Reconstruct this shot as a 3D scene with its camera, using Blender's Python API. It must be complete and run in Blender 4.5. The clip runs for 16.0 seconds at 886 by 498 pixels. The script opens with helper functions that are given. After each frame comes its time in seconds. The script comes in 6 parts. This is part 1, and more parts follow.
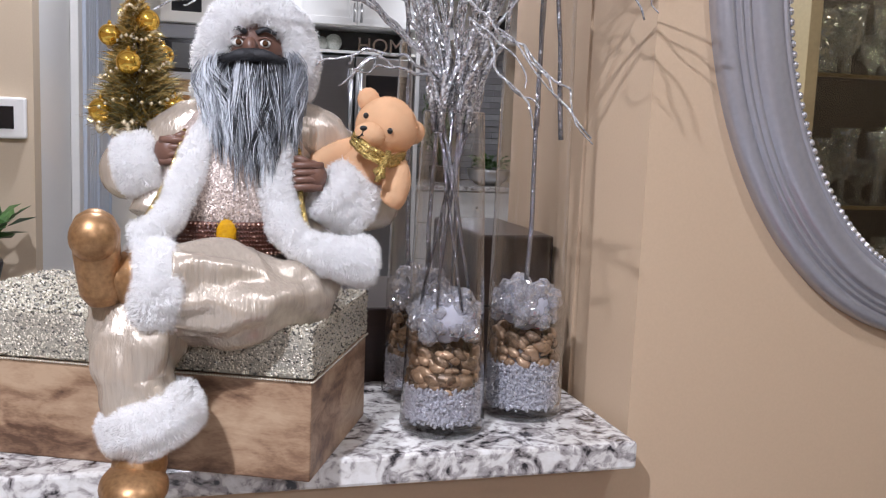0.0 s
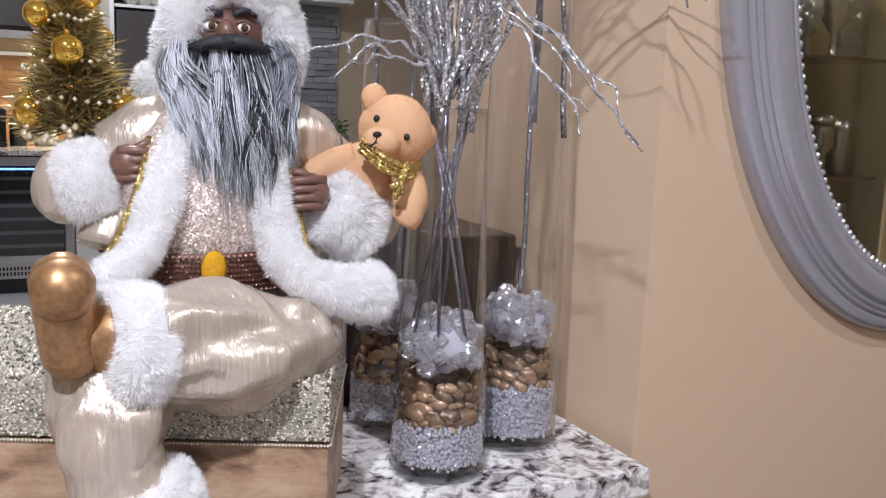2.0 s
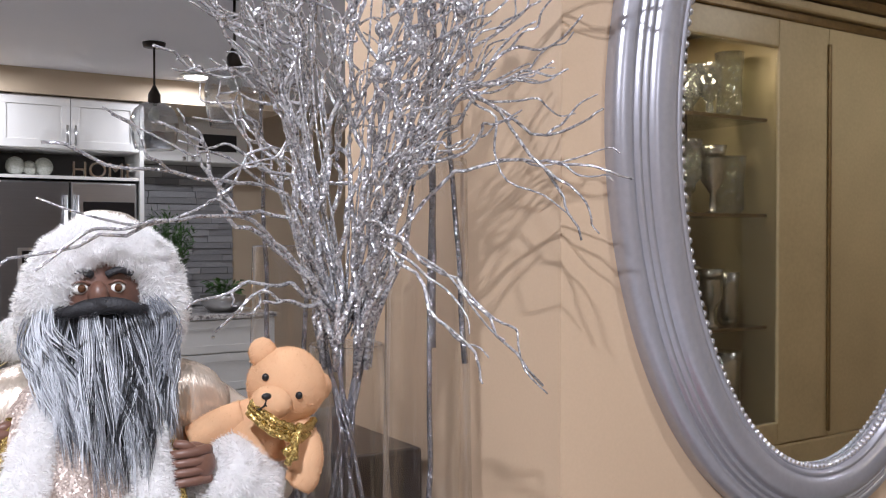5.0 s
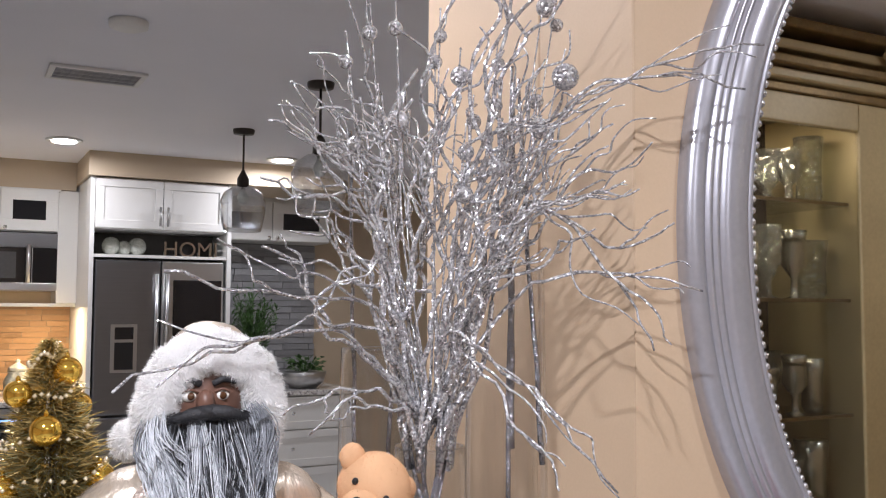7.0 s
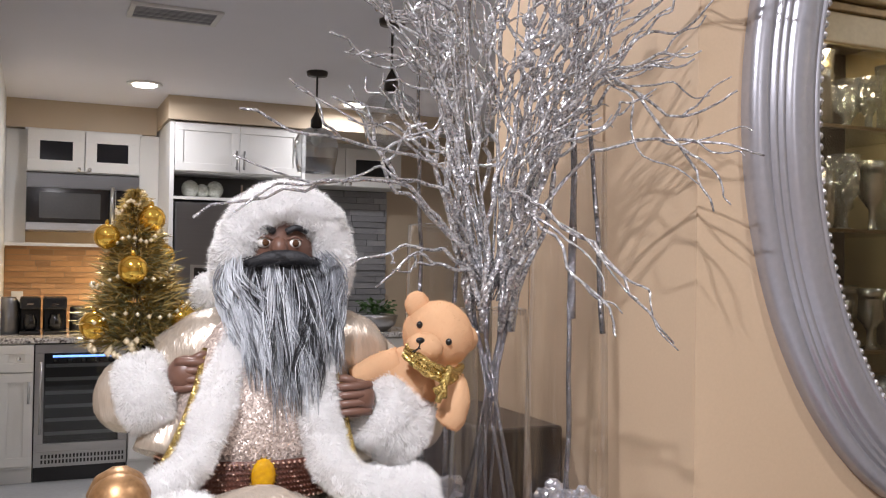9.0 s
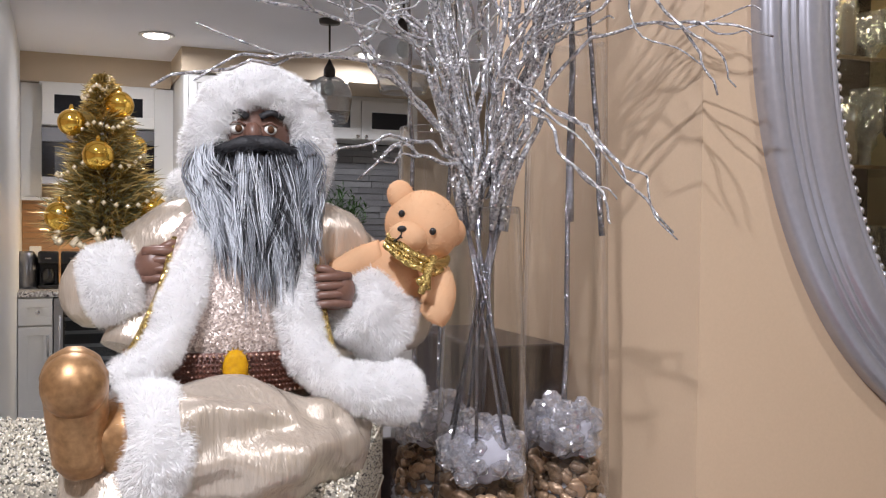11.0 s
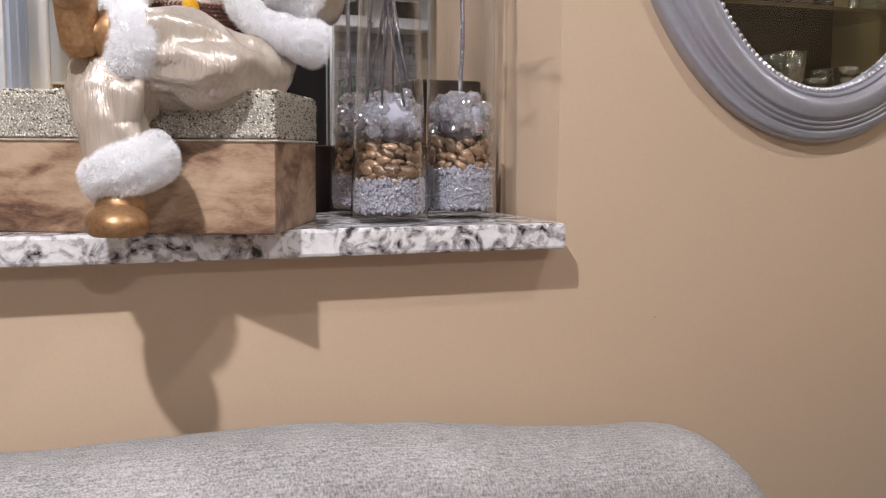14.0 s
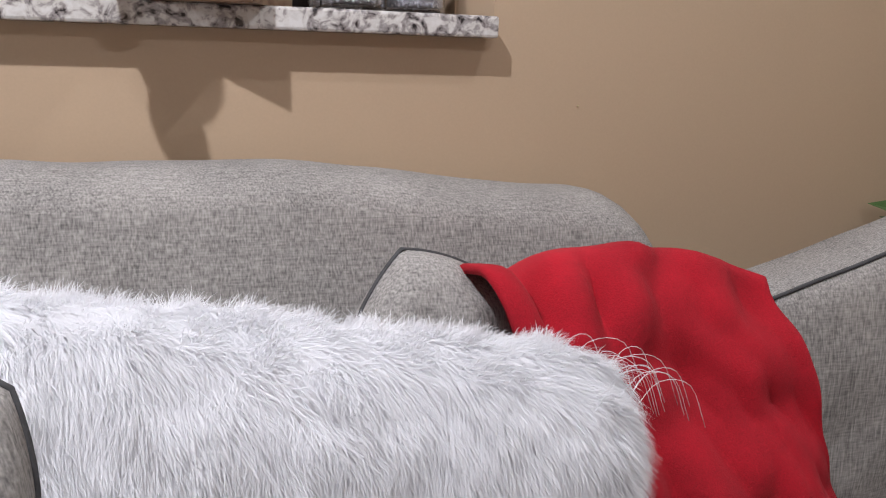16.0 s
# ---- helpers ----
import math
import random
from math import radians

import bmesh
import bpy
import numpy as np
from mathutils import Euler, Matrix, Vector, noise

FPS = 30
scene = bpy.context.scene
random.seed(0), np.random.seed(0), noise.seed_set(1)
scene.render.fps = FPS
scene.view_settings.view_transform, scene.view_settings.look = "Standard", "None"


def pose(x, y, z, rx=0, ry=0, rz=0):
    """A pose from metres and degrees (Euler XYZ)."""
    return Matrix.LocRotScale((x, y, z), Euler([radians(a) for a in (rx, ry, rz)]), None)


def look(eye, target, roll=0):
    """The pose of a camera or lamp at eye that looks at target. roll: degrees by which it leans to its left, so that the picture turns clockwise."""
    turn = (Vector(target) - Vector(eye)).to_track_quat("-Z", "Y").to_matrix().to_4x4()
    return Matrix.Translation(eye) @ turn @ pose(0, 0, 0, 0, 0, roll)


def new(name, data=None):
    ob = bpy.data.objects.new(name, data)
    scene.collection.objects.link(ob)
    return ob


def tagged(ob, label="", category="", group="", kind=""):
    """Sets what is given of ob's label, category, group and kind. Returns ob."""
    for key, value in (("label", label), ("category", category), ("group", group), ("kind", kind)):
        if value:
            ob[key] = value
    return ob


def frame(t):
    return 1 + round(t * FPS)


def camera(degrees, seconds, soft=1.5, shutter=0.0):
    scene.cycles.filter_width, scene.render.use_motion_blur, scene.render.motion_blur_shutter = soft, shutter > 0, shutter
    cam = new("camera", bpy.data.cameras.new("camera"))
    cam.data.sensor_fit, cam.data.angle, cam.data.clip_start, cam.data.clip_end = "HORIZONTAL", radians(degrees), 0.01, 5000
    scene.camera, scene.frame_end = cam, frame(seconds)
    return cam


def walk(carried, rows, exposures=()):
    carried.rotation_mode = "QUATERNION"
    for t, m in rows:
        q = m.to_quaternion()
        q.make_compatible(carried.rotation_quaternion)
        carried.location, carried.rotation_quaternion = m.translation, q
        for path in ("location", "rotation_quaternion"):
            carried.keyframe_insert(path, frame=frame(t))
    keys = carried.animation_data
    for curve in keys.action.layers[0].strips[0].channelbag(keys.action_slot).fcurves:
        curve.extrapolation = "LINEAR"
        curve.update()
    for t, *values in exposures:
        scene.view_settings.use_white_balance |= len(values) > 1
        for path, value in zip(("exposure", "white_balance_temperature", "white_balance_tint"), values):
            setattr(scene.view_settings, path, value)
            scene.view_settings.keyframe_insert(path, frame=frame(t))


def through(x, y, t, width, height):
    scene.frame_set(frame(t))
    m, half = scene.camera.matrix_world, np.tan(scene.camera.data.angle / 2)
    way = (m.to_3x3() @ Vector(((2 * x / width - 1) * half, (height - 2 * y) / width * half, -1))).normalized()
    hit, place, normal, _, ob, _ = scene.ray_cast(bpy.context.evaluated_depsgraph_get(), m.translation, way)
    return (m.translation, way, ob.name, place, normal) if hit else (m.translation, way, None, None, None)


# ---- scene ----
cam = camera(50.9, 16.0, 1.15)
PATH = [
    (0.0, (-0.5461, -1.0856, 1.4599), (-0.016, 0.8258, 1.2036), 2.25),
    (0.5, (-0.5529, -1.0123, 1.4783), (-0.0121, 0.891, 1.1872), 2.18),
    (1.0, (-0.5888, -0.9536, 1.4903), (-0.0016, 0.9324, 1.1773), 2.02),
    (1.5, (-0.6499, -0.9074, 1.4974), (0.0878, 0.9222, 1.1683), 2.27),
    (2.0, (-0.6907, -0.8532, 1.496), (0.2078, 0.903, 1.1672), 2.35),
    (2.5, (-0.7042, -0.8118, 1.507), (0.2395, 0.9216, 1.1833), 1.86),
    (3.0, (-0.7072, -0.7847, 1.5169), (0.2776, 0.9297, 1.2152), 1.33),
    (3.5, (-0.6937, -0.7736, 1.5385), (0.3395, 0.9253, 1.3235), 0.77),
    (4.0, (-0.6774, -0.7805, 1.5585), (0.3941, 0.902, 1.4133), 0.4),
    (4.5, (-0.6606, -0.793, 1.5761), (0.4331, 0.8793, 1.4921), 0.32),
    (7.0, (-0.6956, -0.8555, 1.6299), (0.2482, 0.903, 1.7589), 0.25),
    (7.5, (-0.7105, -0.8765, 1.6091), (0.1599, 0.9203, 1.7265), 0.01),
    (8.0, (-0.718, -0.8995, 1.5886), (0.1179, 0.9147, 1.6877), 0.04),
    (8.5, (-0.7138, -0.905, 1.5607), (0.1051, 0.9183, 1.6309), 0.45),
    (9.0, (-0.6993, -0.8848, 1.527), (0.1086, 0.9443, 1.5662), 0.83),
    (11.5, (-0.6377, -0.8506, 1.426), (0.1131, 1.0022, 1.3663), 0.29),
    (12.0, (-0.6343, -0.9041, 1.3761), (0.1028, 0.9537, 1.3038), 0.24),
    (12.5, (-0.6574, -0.9766, 1.3172), (0.0738, 0.8842, 1.2651), 0.29),
    (13.0, (-0.6855, -1.0731, 1.2855), (0.0402, 0.7906, 1.2803), 0.54),
    (13.5, (-0.6548, -1.1512, 1.2231), (0.058, 0.7174, 1.2015), 0.53),
    (14.0, (-0.6212, -1.2248, 1.1733), (0.0795, 0.6364, 0.9617), 0.35),
    (14.5, (-0.6086, -1.3238, 1.1271), (0.0801, 0.53, 0.8291), 0.27),
    (15.0, (-0.6177, -1.4319, 1.0942), (0.0627, 0.4163, 0.7462), 1.13),
    (15.5, (-0.6239, -1.5149, 1.0508), (0.0462, 0.331, 0.6722), 1.8),
    (16.0, (-0.626, -1.5645, 1.006), (0.0383, 0.2762, 0.5929), 1.86),
]
walk(cam, [(t, look(eye, target, roll)) for t, eye, target, roll in PATH], [(0, 0.03, 6080, 10), (4.5, 0.05, 6150, 10), (7, 0.08, 6350, 10), (9, 0.03, 6550, 10), (11.5, 0.05, 6300, 10), (12.5, 0.07, 6400, 10), (13.8, 0.12, 6380, 10), (14.8, 0.02, 6420, 10), (15.5, -0.1, 6450, 9), (16, -0.2, 6450, 9)])

# ---- light ----
world = bpy.data.worlds.new("night")
world.use_nodes = True
world.node_tree.nodes["Background"].inputs[0].default_value = (0.55, 0.6, 0.75, 1)
world.node_tree.nodes["Background"].inputs[1].default_value = 0.05
scene.world = world


def lamp(name, kind, at, energy, colour, size=0.12, target=None, spot=None):
    data = bpy.data.lights.new(name, kind)
    data.energy, data.color = energy, colour
    if kind == "AREA":
        data.shape, data.size = "DISK", size
    else:
        data.shadow_soft_size = size
    if spot:
        data.spot_size, data.spot_blend = radians(spot), 0.6
    ob = new(name, data)
    ob.matrix_world = look(at, target or (at[0], at[1] + 0.001, at[2] - 1))
    return ob


WARM, NEUTRAL = (1.0, 0.8, 0.6), (0.97, 0.96, 1.04)
lamp("ceiling_lamp_a", "AREA", (-1.12, -1.15, 2.60), 52, NEUTRAL, 0.07)
lamp("ceiling_lamp_b", "AREA", (0.5, -0.95, 2.60), 9, NEUTRAL, 0.07)
# Unseen fill behind the camera, added to brighten the doll and the wall.
lamp("added_front_fill", "AREA", (-0.4, -3.4, 2.60), 33, NEUTRAL, 0.16)
# No such lamp known; added to light the china cabinet for the mirror.
lamp("added_cabinet_fill", "AREA", (2.6, -0.55, 2.60), 6, NEUTRAL, 0.13)
lamp("kitchen_lamp_a", "AREA", (-0.07, 5.23, 2.62), 9, NEUTRAL, 0.13)
lamp("kitchen_lamp_b", "AREA", (1.34, 5.29, 2.62), 10, NEUTRAL, 0.13)
# Added out of view to brighten the jamb face beside the vases.
lamp("added_jamb_fill", "AREA", (-0.55, 0.95, 2.62), 20, NEUTRAL, 0.13)
# Second unseen kitchen fill, added to the right behind the wall.
lamp("added_kitchen_fill", "AREA", (2.6, 2.0, 2.62), 15, NEUTRAL, 0.13)
lamp("under_cabinet_lamp", "AREA", (-0.06, 5.95, 1.64), 9, (1.0, 0.74, 0.42), 0.2)
lamp("china_cabinet_lamp", "AREA", (1.65, -1.5, 2.34), 6.5, WARM, 0.3)

# ---- materials ----


def nodes_of(name):
    m = bpy.data.materials.new(name)
    m.use_nodes = True
    return m, m.node_tree.nodes, m.node_tree.links, m.node_tree.nodes["Principled BSDF"]


def setp(b, **kw):
    for k, v in kw.items():
        b.inputs[k.replace("_", " ")].default_value = v


def shade(c, k):
    return tuple(min(1, v * k) for v in c[:3]) + (1,)


def mat(name, col, rough=0.5, metal=0.0, var=0.12, scale=6.0, fine=60.0, bump=0.1, depth=0.002, stretch=(1, 1, 1), rand=0.0, extra=None):
    """Colour varied by a coarse and a fine noise, with fine relief."""
    m, n, l, b = nodes_of(name)
    tc, mp = n.new("ShaderNodeTexCoord"), n.new("ShaderNodeMapping")
    mp.inputs["Scale"].default_value = stretch
    l.new(tc.outputs["Object"], mp.inputs[0])
    n1, n2 = n.new("ShaderNodeTexNoise"), n.new("ShaderNodeTexNoise")
    n1.inputs["Scale"].default_value, n2.inputs["Scale"].default_value = scale, fine
    n1.inputs["Detail"].default_value, n2.inputs["Detail"].default_value = 4, 3
    l.new(mp.outputs[0], n1.inputs[0]), l.new(mp.outputs[0], n2.inputs[0])
    add = n.new("ShaderNodeMath")
    add.operation = "ADD"
    l.new(n1.outputs[0], add.inputs[0]), l.new(n2.outputs[0], add.inputs[1])
    src = add.outputs[0]
    if rand:
        oi, ml, ad = n.new("ShaderNodeObjectInfo"), n.new("ShaderNodeMath"), n.new("ShaderNodeMath")
        ml.operation, ad.operation = "MULTIPLY_ADD", "ADD"
        l.new(oi.outputs["Random"], ml.inputs[0])
        ml.inputs[1].default_value, ml.inputs[2].default_value = rand, -rand / 2
        l.new(src, ad.inputs[0]), l.new(ml.outputs[0], ad.inputs[1])
        src = ad.outputs[0]
    ramp = n.new("ShaderNodeMapRange")
    ramp.inputs["From Min"].default_value, ramp.inputs["From Max"].default_value = 0.6, 1.4
    l.new(src, ramp.inputs["Value"])
    mix = n.new("ShaderNodeMix")
    mix.data_type = "RGBA"
    mix.inputs["A"].default_value, mix.inputs["B"].default_value = shade(col, 1 - var), shade(col, 1 + var)
    l.new(ramp.outputs[0], mix.inputs["Factor"])
    l.new(mix.outputs["Result"], b.inputs["Base Color"])
    setp(b, Roughness=rough, Metallic=metal)
    if bump:
        bp = n.new("ShaderNodeBump")
        bp.inputs["Strength"].default_value, bp.inputs["Distance"].default_value = bump, depth
        l.new(n2.outputs[0], bp.inputs["Height"])
        l.new(bp.outputs[0], b.inputs["Normal"])
    if extra:
        for k, v in extra.items():
            b.inputs[k].default_value = v
    return m


def granite(name):
    m, n, l, b = nodes_of(name)
    tc = n.new("ShaderNodeTexCoord")
    big, mid = n.new("ShaderNodeTexNoise"), n.new("ShaderNodeTexNoise")
    big.inputs["Scale"].default_value, big.inputs["Detail"].default_value, big.inputs["Distortion"].default_value = 26, 5, 1.9
    mid.inputs["Scale"].default_value, mid.inputs["Detail"].default_value, mid.inputs["Roughness"].default_value = 60, 6, 0.62
    mid.inputs["Distortion"].default_value = 0.8
    for t in (big, mid):
        l.new(tc.outputs["Object"], t.inputs["Vector"])
    r1 = n.new("ShaderNodeValToRGB")
    e = r1.color_ramp.elements
    e[0].position, e[0].color = 0.40, (0.03, 0.028, 0.03, 1)
    e[1].position, e[1].color = 0.64, (0.76, 0.75, 0.73, 1)
    for p, c in ((0.425, (0.15, 0.135, 0.13, 1)), (0.455, (0.3, 0.275, 0.27, 1)), (0.505, (0.42, 0.395, 0.385, 1)), (0.522, (0.56, 0.535, 0.51, 1)), (0.55, (0.66, 0.64, 0.61, 1))):
        x = e.new(p)
        x.color = c
    mx = n.new("ShaderNodeMath")
    mx.operation = "MULTIPLY_ADD"
    l.new(big.outputs[0], mx.inputs[0])
    mx.inputs[1].default_value = 0.62
    half = n.new("ShaderNodeMath")
    half.operation, half.inputs[1].default_value = "MULTIPLY", 0.42
    l.new(mid.outputs[0], half.inputs[0])
    l.new(half.outputs[0], mx.inputs[2])
    l.new(mx.outputs[0], r1.inputs[0])
    l.new(r1.outputs[0], b.inputs["Base Color"])
    setp(b, Roughness=0.14)
    return m


def wood(name, tones, stretch=(1.0, 1.0, 2.6), scale=4.6, rough=0.45):
    """Figured timber: long wandering grain, broad light and dark patches, fine pores."""
    m, n, l, b = nodes_of(name)
    tc, mp = n.new("ShaderNodeTexCoord"), n.new("ShaderNodeMapping")
    mp.inputs["Scale"].default_value = stretch
    l.new(tc.outputs["Object"], mp.inputs[0])
    grain, patch, pore = (n.new("ShaderNodeTexNoise") for _ in range(3))
    for t, s, d, w in ((grain, scale * 3.2, 5, 1.6), (patch, scale, 3, 0.9), (pore, scale * 34, 3, 0.3)):
        t.inputs["Scale"].default_value, t.inputs["Detail"].default_value, t.inputs["Distortion"].default_value = s, d, w
        l.new(mp.outputs[0], t.inputs["Vector"])
    total = None
    for t, k in ((grain, 0.46), (patch, 0.72), (pore, 0.14)):
        ma = n.new("ShaderNodeMath")
        ma.operation, ma.inputs[1].default_value = "MULTIPLY_ADD", k
        l.new(t.outputs[0], ma.inputs[0])
        if total:
            l.new(total, ma.inputs[2])
        else:
            ma.inputs[2].default_value = 0.0
        total = ma.outputs[0]
    ramp = n.new("ShaderNodeValToRGB")
    e = ramp.color_ramp.elements
    e[0].position, e[0].color = 0.5, (*tones[0], 1)
    e[1].position, e[1].color = 0.8, (*tones[-1], 1)
    for p, c in zip((0.6, 0.69), tones[1:3]):
        x = e.new(p)
        x.color = (*c, 1)
    l.new(total, ramp.inputs[0]), l.new(ramp.outputs[0], b.inputs["Base Color"])
    bp = n.new("ShaderNodeBump")
    bp.inputs["Strength"].default_value, bp.inputs["Distance"].default_value = 0.15, 0.001
    l.new(total, bp.inputs["Height"]), l.new(bp.outputs[0], b.inputs["Normal"])
    setp(b, Roughness=rough)
    return m


def plush(name, col, through=0.45, var=0.04):
    """Soft fibre that lets part of the light through."""
    m, n, l, b = nodes_of(name)
    n.remove(b)
    tc, no, mix = n.new("ShaderNodeTexCoord"), n.new("ShaderNodeTexNoise"), n.new("ShaderNodeMix")
    no.inputs["Scale"].default_value, no.inputs["Detail"].default_value = 45, 4
    mix.data_type = "RGBA"
    mix.inputs["A"].default_value, mix.inputs["B"].default_value = shade(col, 1 - var), shade(col, 1 + var)
    l.new(tc.outputs["Object"], no.inputs[0]), l.new(no.outputs[0], mix.inputs["Factor"])
    di, tl, ms = n.new("ShaderNodeBsdfDiffuse"), n.new("ShaderNodeBsdfTranslucent"), n.new("ShaderNodeMixShader")
    l.new(mix.outputs["Result"], di.inputs[0]), l.new(mix.outputs["Result"], tl.inputs[0])
    ms.inputs[0].default_value = through
    l.new(di.outputs[0], ms.inputs[1]), l.new(tl.outputs[0], ms.inputs[2])
    l.new(ms.outputs[0], n["Material Output"].inputs["Surface"])
    return m


def clear_glass(name, tint=(1, 1, 1, 1), gloss=0.02, least=0.055, edge=3.2, milk=0.0, cut=0.0, through=0.62):
    """Thin clear glass: lets light through and mirrors by Fresnel."""
    m, n, l, b = nodes_of(name)
    n.remove(b)
    tr, gl, lw, mix = n.new("ShaderNodeBsdfTransparent"), n.new("ShaderNodeBsdfGlossy"), n.new("ShaderNodeLayerWeight"), n.new("ShaderNodeMixShader")
    tr.inputs[0].default_value = tint
    gl.inputs["Roughness"].default_value = gloss
    lw.inputs[0].default_value = 0.5
    pw, ad = n.new("ShaderNodeMath"), n.new("ShaderNodeMath")
    pw.operation, pw.inputs[1].default_value = "POWER", edge
    ad.operation, ad.inputs[1].default_value, ad.inputs[2].default_value = "MULTIPLY_ADD", 0.85, least
    l.new(lw.outputs["Facing"], pw.inputs[0]), l.new(pw.outputs[0], ad.inputs[0])
    l.new(ad.outputs[0], mix.inputs[0]), l.new(tr.outputs[0], mix.inputs[1]), l.new(gl.outputs[0], mix.inputs[2])
    turn = None
    if cut:
        tc, vor, geo = n.new("ShaderNodeTexCoord"), n.new("ShaderNodeTexVoronoi"), n.new("ShaderNodeNewGeometry")
        sub, mul, nrm = n.new("ShaderNodeVectorMath"), n.new("ShaderNodeVectorMath"), n.new("ShaderNodeVectorMath")
        vor.inputs["Scale"].default_value = cut
        sub.operation, mul.operation, nrm.operation = "SUBTRACT", "MULTIPLY_ADD", "NORMALIZE"
        sub.inputs[1].default_value, mul.inputs[1].default_value = (0.5, 0.5, 0.5), (1.6, 1.6, 1.6)
        l.new(tc.outputs["Object"], vor.inputs["Vector"]), l.new(vor.outputs["Color"], sub.inputs[0]), l.new(sub.outputs[0], mul.inputs[0])
        l.new(geo.outputs["Normal"], mul.inputs[2]), l.new(mul.outputs[0], nrm.inputs[0])
        turn = nrm.outputs[0]
        l.new(turn, gl.inputs["Normal"])
    last = mix
    if milk:
        di, tl, half, last = n.new("ShaderNodeBsdfDiffuse"), n.new("ShaderNodeBsdfTranslucent"), n.new("ShaderNodeMixShader"), n.new("ShaderNodeMixShader")
        di.inputs[0].default_value = tl.inputs[0].default_value = (0.94, 0.935, 1.0, 1)
        half.inputs[0].default_value, last.inputs[0].default_value = through, milk
        l.new(di.outputs[0], half.inputs[1]), l.new(tl.outputs[0], half.inputs[2])
        l.new(mix.outputs[0], last.inputs[1]), l.new(half.outputs[0], last.inputs[2])
    l.new(last.outputs[0], n["Material Output"].inputs["Surface"])
    return m


def glitter(name, col, dark, scale=900.0, rough=0.22, metal=0.9, tilt=1.3):
    """Glitter: many tiny flakes, each tilted its own way."""
    m, n, l, b = nodes_of(name)
    tc, vor = n.new("ShaderNodeTexCoord"), n.new("ShaderNodeTexVoronoi")
    vor.inputs["Scale"].default_value = scale
    l.new(tc.outputs["Object"], vor.inputs["Vector"])
    sep = n.new("ShaderNodeSeparateColor")
    l.new(vor.outputs["Color"], sep.inputs[0])
    mix = n.new("ShaderNodeMix")
    mix.data_type = "RGBA"
    mix.inputs["A"].default_value, mix.inputs["B"].default_value = (*dark, 1), (*col, 1)
    l.new(sep.outputs[0], mix.inputs["Factor"])
    l.new(mix.outputs["Result"], b.inputs["Base Color"])
    geo, sub, mul, nrm = n.new("ShaderNodeNewGeometry"), n.new("ShaderNodeVectorMath"), n.new("ShaderNodeVectorMath"), n.new("ShaderNodeVectorMath")
    sub.operation, mul.operation, nrm.operation = "SUBTRACT", "MULTIPLY_ADD", "NORMALIZE"
    sub.inputs[1].default_value = (0.5, 0.5, 0.5)
    mul.inputs[1].default_value = (tilt, tilt, tilt)
    l.new(vor.outputs["Color"], sub.inputs[0]), l.new(sub.outputs[0], mul.inputs[0])
    l.new(geo.outputs["Normal"], mul.inputs[2]), l.new(mul.outputs[0], nrm.inputs[0])
    l.new(nrm.outputs[0], b.inputs["Normal"])
    setp(b, Roughness=rough, Metallic=metal)
    return m


def weave(name, light, dark, scale=420.0, rough=0.9):
    """Heathered cloth: crossing threads, each lighter or darker."""
    m, n, l, b = nodes_of(name)
    tc = n.new("ShaderNodeTexCoord")
    outs = []
    for st in ((1, 1, 0.11), (0.13, 1, 1)):
        mp, no = n.new("ShaderNodeMapping"), n.new("ShaderNodeTexNoise")
        mp.inputs["Scale"].default_value = st
        no.inputs["Scale"].default_value, no.inputs["Detail"].default_value = scale, 1.5
        l.new(tc.outputs["Object"], mp.inputs[0]), l.new(mp.outputs[0], no.inputs[0])
        outs.append(no.outputs[0])
    add, big = n.new("ShaderNodeMath"), n.new("ShaderNodeTexNoise")
    big.inputs["Scale"].default_value = 7
    l.new(tc.outputs["Object"], big.inputs[0])
    soft = n.new("ShaderNodeMath")
    soft.operation, soft.inputs[1].default_value, soft.inputs[2].default_value = "MULTIPLY_ADD", 0.55, 0.225
    l.new(outs[1], soft.inputs[0])
    l.new(outs[0], add.inputs[0]), l.new(soft.outputs[0], add.inputs[1])
    two = n.new("ShaderNodeMath")
    two.operation = "MULTIPLY_ADD"
    two.inputs[1].default_value = 0.35
    l.new(big.outputs[0], two.inputs[0]), l.new(add.outputs[0], two.inputs[2])
    rg = n.new("ShaderNodeMapRange")
    rg.inputs["From Min"].default_value, rg.inputs["From Max"].default_value = 0.84, 1.5
    l.new(two.outputs[0], rg.inputs[0])
    mix = n.new("ShaderNodeMix")
    mix.data_type = "RGBA"
    mix.inputs["A"].default_value, mix.inputs["B"].default_value = (*dark, 1), (*light, 1)
    l.new(rg.outputs[0], mix.inputs["Factor"]), l.new(mix.outputs["Result"], b.inputs["Base Color"])
    bp = n.new("ShaderNodeBump")
    bp.inputs["Strength"].default_value, bp.inputs["Distance"].default_value = 0.5, 0.0012
    l.new(add.outputs[0], bp.inputs["Height"]), l.new(bp.outputs[0], b.inputs["Normal"])
    setp(b, Roughness=rough)
    return m


def glowing(name, col, strength):
    m, n, l, b = nodes_of(name)
    setp(b, Base_Color=(0.9, 0.9, 0.9, 1), Emission_Color=(*col, 1), Emission_Strength=strength)
    return m


M_WALL = mat("tan_wall_paint", (0.548, 0.406, 0.274), 0.6, 0, 0.035, 1.4, 260, 0.12, 0.0008)
M_WALLK = mat("cream_wall_paint", (0.54, 0.435, 0.31), 0.6, 0, 0.04, 1.4, 260, 0.12, 0.0008)
M_WHITE = mat("white_paint", (0.76, 0.75, 0.72), 0.42, 0, 0.03, 2, 120, 0.06, 0.0006)
M_CEIL = mat("ceiling_paint", (0.83, 0.82, 0.85), 0.9, 0, 0.03, 2, 180, 0.2, 0.001)
